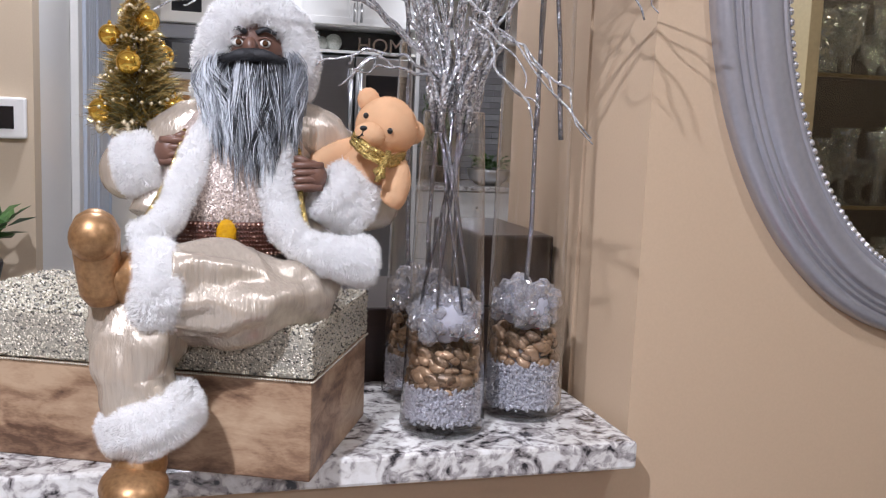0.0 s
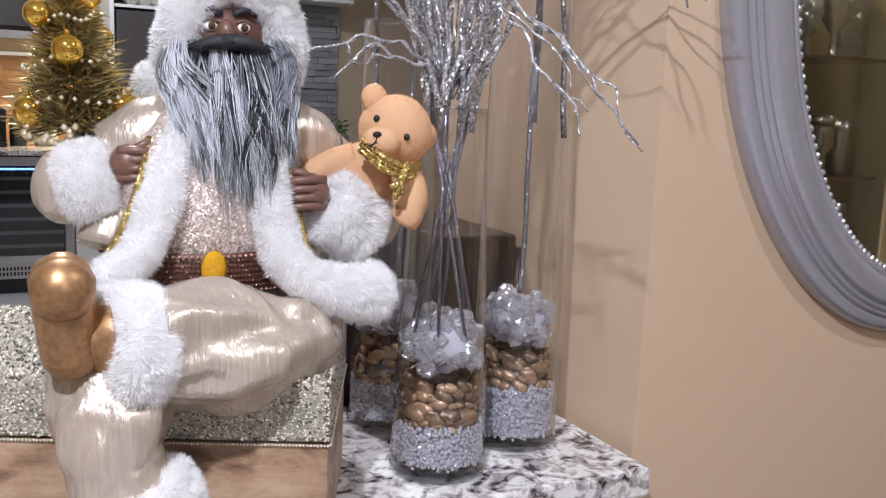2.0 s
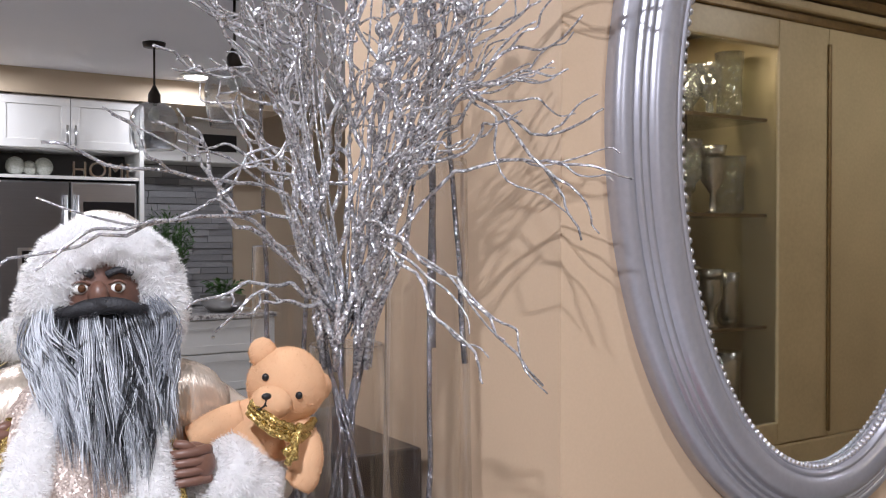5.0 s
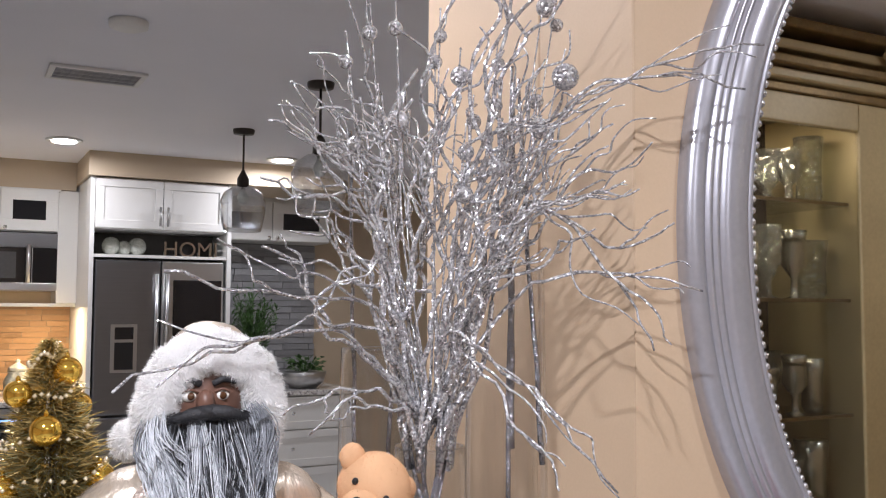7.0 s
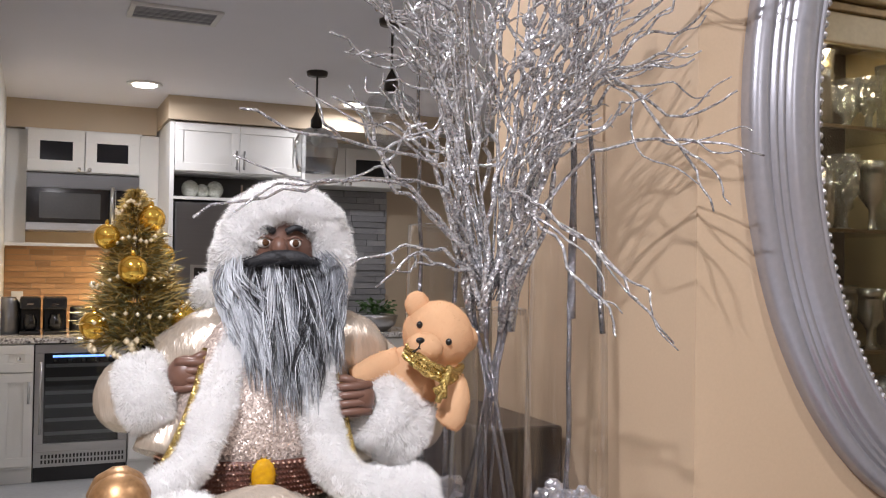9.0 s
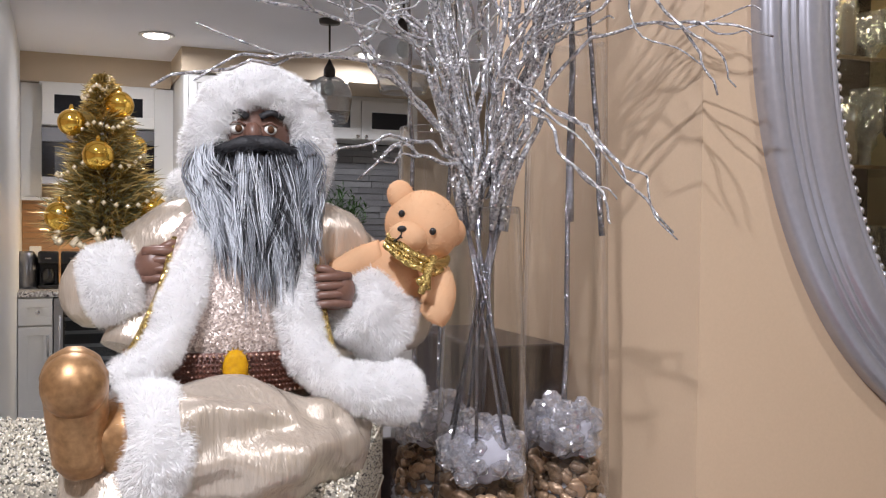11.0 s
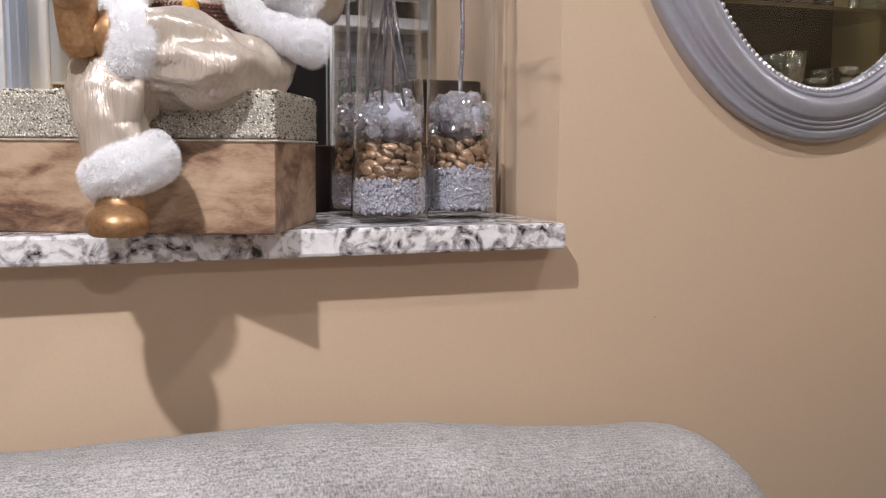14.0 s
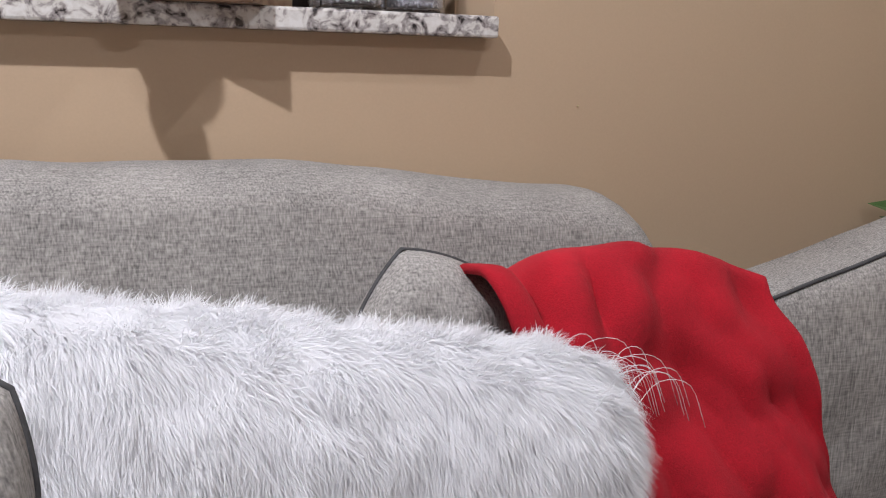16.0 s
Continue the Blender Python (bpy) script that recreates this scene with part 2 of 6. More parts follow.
M_FLOOR = mat("grey_tile_floor", (0.5, 0.51, 0.52), 0.25, 0, 0.08, 2, 30, 0.03)
M_GRANITE = granite("white_grey_granite")
M_BOXWOOD = wood("brown_box_wood", ((0.1, 0.052, 0.03), (0.23, 0.135, 0.08), (0.36, 0.235, 0.145), (0.46, 0.325, 0.21)))
M_BEADS = mat("champagne_beads", (0.72, 0.67, 0.55), 0.16, 0.4, 0.35, 300, 700, 0, rand=0.0)
M_BEADBASE = mat("champagne_cloth", (0.3, 0.28, 0.23), 0.5, 0.2, 0.4, 60, 400, 0.5, 0.002)
M_GLASS = clear_glass("clear_vase_glass", (0.965, 0.968, 0.975, 1), 0.02, 0.06, 2.3)
M_SHADE = clear_glass("clear_lamp_glass", (0.95, 0.96, 0.97, 1), 0.06, 0.14, 2.0)
M_WARE = clear_glass("crystal_ware_glass", (0.8, 0.84, 0.78, 1), 0.06, 0.3, 3.2, 0.06, 90.0)
M_PANE = clear_glass("clear_pane_glass", (0.93, 0.95, 0.95, 1))
M_CRYSTAL = clear_glass("clear_acrylic_crystal", (0.98, 0.98, 1.0, 1), 0.12, 0.5, 1.2, 0.22, 230.0, 0.4)
M_FINEBEAD = clear_glass("clear_water_beads", (0.98, 0.98, 1.0, 1), 0.12, 0.5, 1.2, 0.5, 420.0, 0.35)
M_PEBBLE = mat("gold_painted_pebble", (0.29, 0.19, 0.115), 0.36, 0.35, 0.6, 60, 300, 0.2, 0.001, rand=0.8)
M_SILVER = glitter("silver_glitter", (1.0, 1.0, 1.0), (0.3, 0.3, 0.33), 480.0, 0.2, 0.65)
M_STICK = glitter("grey_glitter_stick", (0.55, 0.55, 0.58), (0.1, 0.1, 0.11))
M_FRAME = mat("silver_grey_frame_paint", (0.42, 0.42, 0.46), 0.3, 0.55, 0.08, 8, 120, 0.08, 0.001)
M_BEADFRAME = mat("silver_bead_paint", (0.6, 0.6, 0.63), 0.22, 0.8, 0.1, 8, 120, 0.0)
M_MIRROR, _n, _l, _b = nodes_of("mirror_glass")
setp(_b, Base_Color=(0.86, 0.87, 0.86, 1), Metallic=1.0, Roughness=0.015)
M_FUR = plush("white_plush_fur", (0.96, 0.955, 0.95), 0.45, 0.02)
M_SATIN = mat("champagne_satin", (0.58, 0.5, 0.41), 0.27, 0.5, 0.14, 20, 260, 0.6, 0.002, (1, 1, 0.1))
M_SHIRT = glitter("rose_gold_glitter_cloth", (0.74, 0.63, 0.56), (0.4, 0.32, 0.28), 700, 0.45, 0.35, 0.9)
M_SKIN = mat("dark_brown_doll_skin", (0.15, 0.075, 0.052), 0.4, 0, 0.12, 40, 300, 0.05)
M_DARKHAIR = mat("black_doll_hair", (0.02, 0.02, 0.023), 0.6, 0, 0.3, 60, 500, 0.6, 0.002)
M_GREYHAIR = mat("grey_beard_hair", (0.24, 0.25, 0.275), 0.45, 0, 0.5, 120, 500, 0.0)
M_LIGHTHAIR = mat("silver_white_hair", (0.62, 0.64, 0.68), 0.4, 0, 0.2, 120, 500, 0.0)
M_BOOT = mat("gold_painted_boot", (0.36, 0.205, 0.095), 0.4, 0.7, 0.35, 25, 200, 0.15, 0.001)
M_BELT = mat("brown_sequin_belt", (0.1, 0.035, 0.022), 0.4, 0.1, 0.5, 200, 600, 0.6, 0.001)
M_STUD = mat("pink_gold_studs", (0.8, 0.55, 0.45), 0.15, 0.8, 0.2, 200, 600, 0)
M_AMBER = mat("amber_gem", (0.95, 0.42, 0.01), 0.06, 0, 0.35, 90, 300, 0.0, extra={"Transmission Weight": 0.35})
M_GOLDTRIM = glitter("gold_braid", (0.9, 0.68, 0.25), (0.3, 0.2, 0.06), 900, 0.25, 0.9)
M_EYEWHITE = mat("doll_eye_white", (0.8, 0.78, 0.74), 0.15, 0, 0.02)
M_IRIS = mat("doll_eye_brown", (0.08, 0.035, 0.015), 0.1, 0, 0.1)
M_BEAR = plush("peach_plush", (0.8, 0.51, 0.3), 0.3, 0.08)
M_BLACK = mat("black_plastic", (0.012, 0.012, 0.013), 0.3, 0, 0.2, 20, 200, 0.02)
M_TINSEL = mat("gold_tinsel", (0.68, 0.52, 0.22), 0.25, 0.7, 0.5, 80, 500, 0)
M_NEEDLE = mat("olive_green_needles", (0.11, 0.105, 0.045), 0.5, 0.1, 0.4, 80, 500, 0)
M_BAUBLE = mat("shiny_gold_bauble", (0.85, 0.55, 0.1), 0.1, 0.95, 0.1, 30, 200, 0)
M_PEARL = mat("champagne_pearl", (0.8, 0.7, 0.5), 0.15, 0.5, 0.1, 30, 200, 0)
M_SOFA = weave("grey_heather_upholstery", (0.47, 0.445, 0.415), (0.13, 0.124, 0.118), 380.0)
M_PIPING = mat("dark_grey_piping", (0.06, 0.06, 0.062), 0.8, 0, 0.2, 60, 400, 0.3)
M_RED = mat("red_fleece", (0.37, 0.0025, 0.013), 0.95, 0, 0.34, 16, 500, 0.6, 0.002, extra={"Sheen Weight": 0.12, "Sheen Tint": (0.9, 0.05, 0.08, 1)})
M_STEEL = mat("brushed_stainless", (0.5, 0.5, 0.5), 0.28, 0.95, 0.06, 3, 90, 0.05, 0.0004, (1, 1, 30))
M_DARKSTEEL = mat("dark_stainless", (0.22, 0.22, 0.23), 0.28, 0.9, 0.06, 3, 90, 0.05, 0.0004, (1, 1, 30))
M_DARKGLASS = mat("black_appliance_glass", (0.012, 0.012, 0.014), 0.08, 0, 0.1, 3, 30, 0)
M_CABINSIDE = mat("dark_cabinet_inside", (0.09, 0.085, 0.08), 0.6, 0, 0.1)
M_BRICK = mat("amber_strip_tile", (0.45, 0.26, 0.13), 0.5, 0, 0.2, 12, 120, 0.3, 0.002, rand=1.0)
M_STONE = mat("grey_ledger_stone", (0.33, 0.33, 0.34), 0.7, 0, 0.25, 12, 90, 0.5, 0.004, rand=0.9)
M_COUNTER = granite("kitchen_granite")
M_LEAF = mat("green_leaf", (0.06, 0.13, 0.035), 0.4, 0, 0.35, 30, 200, 0.1)
M_BRONZE = mat("dark_bronze", (0.05, 0.042, 0.036), 0.4, 0.7, 0.15, 20, 100, 0.05)
M_CHROME = mat("polished_chrome", (0.75, 0.75, 0.75), 0.12, 1, 0.02, 5, 50, 0)
M_LAMPGLOW = glowing("lamp_lens_glow", (1.0, 0.93, 0.85), 14)
M_BLUEGLOW = glowing("blue_cooler_led", (0.15, 0.35, 1.0), 2.5)
M_LOUVER = mat("blue_white_louver_paint", (0.55, 0.6, 0.68), 0.45, 0, 0.05, 4, 90, 0.05)
M_ESPRESSO = mat("espresso_wood", (0.028, 0.017, 0.014), 0.28, 0, 0.3, 5, 60, 0.05, 0.001, (1, 1, 8))
M_CREAMWOOD = mat("antique_cream_gold_paint", (0.52, 0.42, 0.23), 0.4, 0.1, 0.1, 5, 80, 0.1)
M_GOLDLINE = mat("dark_gold_moulding", (0.2, 0.13, 0.05), 0.4, 0.5, 0.3, 20, 100, 0.1)
M_CRYSTALWARE = mat("cut_crystal_ware", (0.75, 0.78, 0.7), 0.08, 0.25, 0.3, 60, 160, 0.8, 0.004, extra={"Transmission Weight": 0.4})
M_SILVERWARE = mat("silver_ware", (0.6, 0.58, 0.5), 0.18, 0.9, 0.2, 20, 80, 0.2)

# ---- building helpers ----


def finish(bm, name, mats, smooth=True):
    me = bpy.data.meshes.new(name)
    bm.to_mesh(me)
    bm.free()
    for m in mats if isinstance(mats, (list, tuple)) else (mats,):
        me.materials.append(m)
    if smooth:
        me.polygons.foreach_set("use_smooth", [True] * len(me.polygons))
        me.update()
    return me


def thing(name, at, label, category, group=""):
    ob = new(name)
    ob.location = at
    ob.empty_display_size = 0.05
    return tagged(ob, label, category, group)


def adopt(ob, parent):
    ob.parent = parent
    if parent.type == "EMPTY":
        ob.matrix_parent_inverse = Matrix.Translation(-parent.location)
    return ob


def part(name, bm, material, parent, label="", smooth=False):
    """Links a bmesh as one mesh object under a thing or under a part."""
    me = finish(bm, name, material, smooth) if isinstance(bm, bmesh.types.BMesh) else bm
    return tagged(adopt(new(name, me), parent), label)


def solo(name, bm, material, label, category, smooth=False, group="", kind=""):
    return tagged(new(name, finish(bm, name, material, smooth)), label, category, group, kind)


def setting(name, bm, material, label="", category=""):
    return tagged(new(name, finish(bm, name, material, False)), label, category, kind="structure")


def box(x0, x1, y0, y1, z0, z1, bevel=0.0, bm=None, seg=2):
    out = bm or bmesh.new()
    v = bmesh.ops.create_cube(out, size=1)["verts"]
    for p in v:
        p.co = Vector((x0 + (p.co.x + 0.5) * (x1 - x0), y0 + (p.co.y + 0.5) * (y1 - y0), z0 + (p.co.z + 0.5) * (z1 - z0)))
    if bevel:
        e = list({e for p in v for e in p.link_edges})
        bmesh.ops.bevel(out, geom=e, offset=bevel, segments=seg, affect="EDGES", profile=0.5)
    return out


def lathe(profile, at, n=32, bm=None, mi=0):
    """Turned shape from (radius, height) pairs."""
    out = bm or bmesh.new()
    rings = []
    for r, z in profile:
        rings.append([out.verts.new((at[0] + max(r, 1e-5) * math.cos(2 * math.pi * k / n), at[1] + max(r, 1e-5) * math.sin(2 * math.pi * k / n), at[2] + z)) for k in range(n)])
    for a, b in zip(rings, rings[1:]):
        for k in range(n):
            f = out.faces.new((a[k], a[(k + 1) % n], b[(k + 1) % n], b[k]))
            f.material_index = mi
    for ring, flip in ((rings[0], True), (rings[-1], False)):
        f = out.faces.new(list(reversed(ring)) if flip else ring)
        f.material_index = mi
    return out


def smooth_path(pts, steps=6):
    """A soft curve through the points."""
    p = [Vector(q) for q in pts]
    p = [2 * p[0] - p[1]] + p + [2 * p[-1] - p[-2]]
    out = []
    for i in range(1, len(p) - 2):
        for s in range(steps):
            t = s / steps
            a, b, c, d = p[i - 1], p[i], p[i + 1], p[i + 2]
            out.append(0.5 * (2 * b + (c - a) * t + (2 * a - 5 * b + 4 * c - d) * t * t + (3 * b - a - 3 * c + d) * t * t * t))
    return out + [p[-2]]


def tube(bm, pts, r0, r1=None, n=6, mi=0, radii=None):
    """A tube along points, tapered from r0 to r1 or by the given radii, closed at both ends."""
    pts = [Vector(p) for p in pts]
    r1 = r0 if r1 is None else r1
    up, rings = Vector((0.31, 0.17, 0.93)), []
    for i, p in enumerate(pts):
        d = (pts[min(i + 1, len(pts) - 1)] - pts[max(i - 1, 0)]).normalized()
        u = d.cross(up)
        u = u.normalized() if u.length > 1e-4 else d.orthogonal().normalized()
        w = d.cross(u)
        r = radii[i] if radii else r0 + (r1 - r0) * i / max(1, len(pts) - 1)
        rings.append([bm.verts.new(p + r * (math.cos(2 * math.pi * k / n) * u + math.sin(2 * math.pi * k / n) * w)) for k in range(n)])
    for a, b in zip(rings, rings[1:]):
        for k in range(n):
            f = bm.faces.new((a[k], a[(k + 1) % n], b[(k + 1) % n], b[k]))
            f.material_index, f.smooth = mi, True
    for ring in (list(reversed(rings[0])), rings[-1]):
        f = bm.faces.new(ring)
        f.material_index = mi
    return bm


def blob(bm, c, r, mi=0, turn=(0, 0, 0), u=20, v=14, rough=0.0, freq=40.0, squash=None):
    """An ellipsoid with an uneven surface."""
    m = Matrix.LocRotScale(Vector(c), Euler([radians(a) for a in turn]), None)
    made = bmesh.ops.create_uvsphere(bm, u_segments=u, v_segments=v, radius=1)["verts"]
    for p in made:
        q = p.co.copy()
        if squash:
            q = squash(q)
        w = m @ Vector((q.x * r[0], q.y * r[1], q.z * r[2]))
        if rough:
            w += (w - Vector(c)).normalized() * rough * noise.noise(w * freq)
        p.co = w
    for f in {f for p in made for f in p.link_faces}:
        f.material_index, f.smooth = mi, True
    return made


def strand(bm, p, way, length, width, mi, sag=0.0, seed=None, nor=None):
    """One hair: a narrow blade of two pieces."""
    rnd = seed or random
    way = way.normalized()
    side = way.cross(nor or Vector((rnd.uniform(-1, 1), rnd.uniform(-1, 1), rnd.uniform(-1, 1))))
    side = side.normalized() * width / 2 if side.length > 1e-4 else way.orthogonal().normalized() * width / 2
    mid = p + way * length * 0.55 + Vector((0, 0, -sag * length * 0.25))
    tip = p + way * length + Vector((0, 0, -sag * length))
    a, b, c, d, e = (bm.verts.new(q) for q in (p - side, p + side, mid + side * 0.7, mid - side * 0.7, tip))
    for f in (bm.faces.new((a, b, c, d)), bm.faces.new((d, c, e))):
        f.material_index, f.smooth = mi, False


def spot_on(vs, rnd):
    """An even random point of a triangle or a four-sided face."""
    u, v = rnd.random(), rnd.random()
    if len(vs) == 4:
        return (vs[0] * (1 - u) + vs[1] * u) * (1 - v) + (vs[3] * (1 - u) + vs[2] * u) * v
    k = rnd.randrange(1, len(vs) - 1)
    if u + v > 1:
        u, v = 1 - u, 1 - v
    return vs[0] + (vs[k] - vs[0]) * u + (vs[k + 1] - vs[0]) * v


def fuzz(bm, faces, per_area, length, width, mi, seed, lean=(0, 0, -0.3), sag=0.2, jitter=0.5):
    """Covers faces of bm with short hairs."""
    rnd = random.Random(seed)
    for f in faces:
        n = per_area * f.calc_area()
        n = int(n) + (rnd.random() < n - int(n))
        vs = [v.co.copy() for v in f.verts]
        nor = f.normal.copy()
        for _ in range(n):
            p = spot_on(vs, rnd)
            way = nor + Vector(lean) + 0.7 * noise.noise_vector(p * 130) + jitter * Vector((rnd.uniform(-1, 1), rnd.uniform(-1, 1), rnd.uniform(-1, 1)))
            strand(bm, p - nor * length * 0.1, way, length * rnd.uniform(0.6, 1.3), width, mi, sag, rnd, nor)


def ball_mesh(name, r, material, sub=2):
    bm = bmesh.new()
    bmesh.ops.create_icosphere(bm, subdivisions=sub, radius=r)
    return finish(bm, name, material)


def piece(name, me, at, parent, turn=(0, 0, 0), scale=(1, 1, 1)):
    ob = adopt(new(name, me), parent)
    ob.location, ob.rotation_euler, ob.scale = at, [radians(a) for a in turn], scale
    return ob

# ---- setting ----
FLOOR, TOP = 0.1, 2.66
LEDGE = 1.07
setting("floor", box(-4.2, 4.2, -6.0, 7.0, FLOOR - 0.1, FLOOR), M_FLOOR, "pale grey tiled floor", "floor")
setting("ceiling", box(-4.2, 4.2, -6.0, 7.0, TOP, TOP + 0.1), M_CEIL, "plain grey-white painted ceiling", "ceiling")
bm = bmesh.new()
outline = [(-2.4, FLOOR), (3.6, FLOOR), (3.6, TOP), (0.03, TOP), (0.03, LEDGE - 0.0375), (-2.4, LEDGE - 0.0375)]
front = [bm.verts.new((x, 0.01, z)) for x, z in outline]
back = [bm.verts.new((x, 0.215, z)) for x, z in outline]
bm.faces.new(front), bm.faces.new(list(reversed(back)))
for k in range(6):
    bm.faces.new((front[k], front[k - 1], back[k - 1], back[k]))
bm.edges.ensure_lookup_table()
jamb = [e for e in bm.edges if all(abs(v.co.x - 0.03) < 1e-4 for v in e.verts) and abs(e.verts[0].co.z - e.verts[1].co.z) > 0.5]
bmesh.ops.bevel(bm, geom=jamb, offset=0.006, segments=3, affect="EDGES", profile=0.5)
bmesh.ops.recalc_face_normals(bm, faces=bm.faces)
setting("wall_pass", bm, M_WALL, "smooth tan painted wall round the pass-through opening", "wall")
setting("wall_pass_left", box(-3.6, -2.4, 0.01, 0.215, FLOOR, TOP), M_WALL, "smooth tan painted wall", "wall")
setting("wall_pass_header", box(-2.4, 0.029, 0.012, 0.213, 2.5, TOP), M_WALL, "tan painted wall over the opening", "wall")
setting("wall_jamb_return", box(0.034, 0.16, 0.217, 0.56, FLOOR, TOP), M_WALL, "tan painted wall return beside the opening", "wall")
setting("wall_thermostat", box(-3.6, -0.88, 1.2, 1.3, FLOOR, TOP), M_WALLK, "cream painted wall with a thermostat", "wall")
setting("wall_closet", box(-0.98, -0.88, 1.3, 6.55, FLOOR, TOP), M_WHITE, "white painted closet wall", "wall")
setting("wall_kitchen_back", box(-0.98, 3.6, 6.55, 6.65, FLOOR, TOP), M_WALLK, "cream painted kitchen wall", "wall")
setting("wall_kitchen_right", box(3.6, 3.7, -6.0, 6.65, FLOOR, TOP), M_WALLK, "tan painted side wall", "wall")
setting("wall_left", box(-3.7, -3.6, -6.0, 6.65, FLOOR, TOP), M_WALL, "tan painted side wall", "wall")
setting("wall_living_back", box(-3.6, 3.6, -5.1, -5.0, FLOOR, TOP), M_WALL, "tan painted back wall", "wall")
setting("soffit_left", box(-0.88, 0.12, 6.19, 6.549, 2.46, TOP), M_WALLK, "cream painted soffit over the cabinets", "soffit")
setting("soffit_fridge", box(0.121, 2.1, 5.56, 6.549, 2.5, TOP), M_WALLK, "cream painted soffit over the fridge", "soffit")
solo("granite_ledge", box(-2.398, 0.015, -0.04, 0.29, LEDGE - 0.037, LEDGE, 0.005), M_GRANITE, "white and grey veined granite ledge slab on the half wall", "ledge")

# ---- sofa and cushions ----


def sofa_top(x):
    if x < -0.45:
        return 0.838 - 0.03 * max(0, -0.9 - x)
    k = min(1.0, max(0.0, (x + 0.45) / 0.62))
    z = 0.838 - 0.05 * k * k * (3 - 2 * k)
    e = max(0.0, (x - 0.06) / 0.235)
    return z - 0.16 * min(1.0, e) ** 3.2


sofa = thing("sofa", (-0.7, -0.5, FLOOR), "grey heathered fabric sofa with a rounded back below the ledge", "sofa")
bm = bmesh.new()
cols = []
NX = 90
for i in range(NX + 1):
    x = -1.9 + 2.195 * i / NX
    zt = sofa_top(x) + 0.004 * noise.noise(Vector((x * 4, 0, 0)))
    inset = 0.07 * max(0.0, (x - 0.2) / 0.095) ** 2
    prof = [(-0.02, FLOOR + 0.02), (-0.02, zt - 0.2)]
    for k in range(13):
        a = math.pi * k / 12
        prof.append((-0.145 + 0.115 * math.cos(a) * (1 if a > 1.57 else 1.05), zt - 0.075 + 0.075 * math.sin(a)))
    prof += [(-0.285, zt - 0.16), (-0.31, zt - 0.26), (-0.33, 0.42), (-0.34, FLOOR + 0.02)]
    cols.append([bm.verts.new((x, y + (inset if y < -0.145 else -inset), z + 0.004 * noise.noise(Vector((x * 9, y * 9, z * 9))))) for y, z in prof])
for a, b in zip(cols, cols[1:]):
    for k in range(len(a) - 1):
        bm.faces.new((a[k], b[k], b[k + 1], a[k + 1]))
bm.faces.new(list(reversed(cols[-1])))
bm.faces.new(cols[0])
bmesh.ops.recalc_face_normals(bm, faces=bm.faces)
part("backrest", bm, M_SOFA, sofa, smooth=True)
part("seat", box(-1.9, 0.29, -1.25, -0.345, FLOOR + 0.05, 0.40, 0.05, seg=4), M_SOFA, sofa, smooth=True)


def cushion(c, size, turn, name, material, parent=None, label="", category="cushion", piping=True, puff=1.0, bend=0.14):
    """A stuffed cushion: pinched corners, full middle, piping round its seam."""
    w, d, h = size
    m = Matrix.LocRotScale(Vector(c), Euler([radians(a) for a in turn]), None)
    n = 28
    bm = bmesh.new()

    def at(u, v, side):
        ru, rv = abs(u), abs(v)
        f = max(0.0, (1 - ru ** 3.4) * (1 - rv ** 3.4)) ** 0.45
        su, sv = 1 - bend * rv * rv, 1 - bend * ru * ru
        q = Vector((u * su * w / 2, side * f * d / 2 * puff, v * sv * h / 2))
        q.y += 0.012 * f * noise.noise(Vector((u * 2.2 + c[0], v * 2.2, side)))
        return m @ q

    for side in (-1, 1):
        g = [[bm.verts.new(at(-1 + 2 * i / n, -1 + 2 * j / n, side)) for j in range(n + 1)] for i in range(n + 1)]
        for i in range(n):
            for j in range(n):
                q = (g[i][j], g[i + 1][j], g[i + 1][j + 1], g[i][j + 1])
                bm.faces.new(q if side < 0 else tuple(reversed(q)))
    bmesh.ops.remove_doubles(bm, verts=bm.verts, dist=0.0008)
    me = finish(bm, name, material)
    base = Vector(c) - Vector((0, 0, h / 2))
    top = parent or thing(name, base, label, category)
    body = part("cover", me, material, top)
    if piping:
        bm = bmesh.new()
        ring = [(-1 + 2 * k / 14, -1) for k in range(14)] + [(1, -1 + 2 * k / 14) for k in range(14)]
        ring += [(1 - 2 * k / 14, 1) for k in range(14)] + [(-1, 1 - 2 * k / 14) for k in range(15)]
        tube(bm, [at(u, v, 0) for u, v in ring], 0.0028, n=6)
        part("piping", bm, M_PIPING, top, "dark grey corded piping")
    return top


bm = bmesh.new()
arm = []
for i in range(25):
    t = i / 24
    y = -1.25 + 0.97 * t
    row = []
    for k in range(17):
        a = math.pi * k / 16
        cx, rx = 0.87, 0.235
        row.append(bm.verts.new((cx - rx * math.cos(a), y, 0.60 + 0.11 * math.sin(a) ** 0.7 + 0.03 * (k / 16))))
    row = [bm.verts.new((0.635, y, FLOOR + 0.03))] + row + [bm.verts.new((1.105, y, FLOOR + 0.03))]
    arm.append(row)
for a, b in zip(arm, arm[1:]):
    for k in range(len(a) - 1):
        bm.faces.new((a[k], b[k], b[k + 1], a[k + 1]))
bm.faces.new(arm[0])
bm.faces.new(list(reversed(arm[-1])))
bmesh.ops.recalc_face_normals(bm, faces=bm.faces)
part("arm", bm, M_SOFA, sofa, smooth=True)
part("seat", box(0.291, 0.634, -1.25, -0.3, FLOOR + 0.05, 0.24, 0.03, seg=3), M_SOFA, sofa, smooth=True)
slope = Matrix(((0.96, 0, -0.28, 0.262), (0, 1, 0, -0.5), (0.28, 0, 0.96, 0.672), (0, 0, 0, 1)))
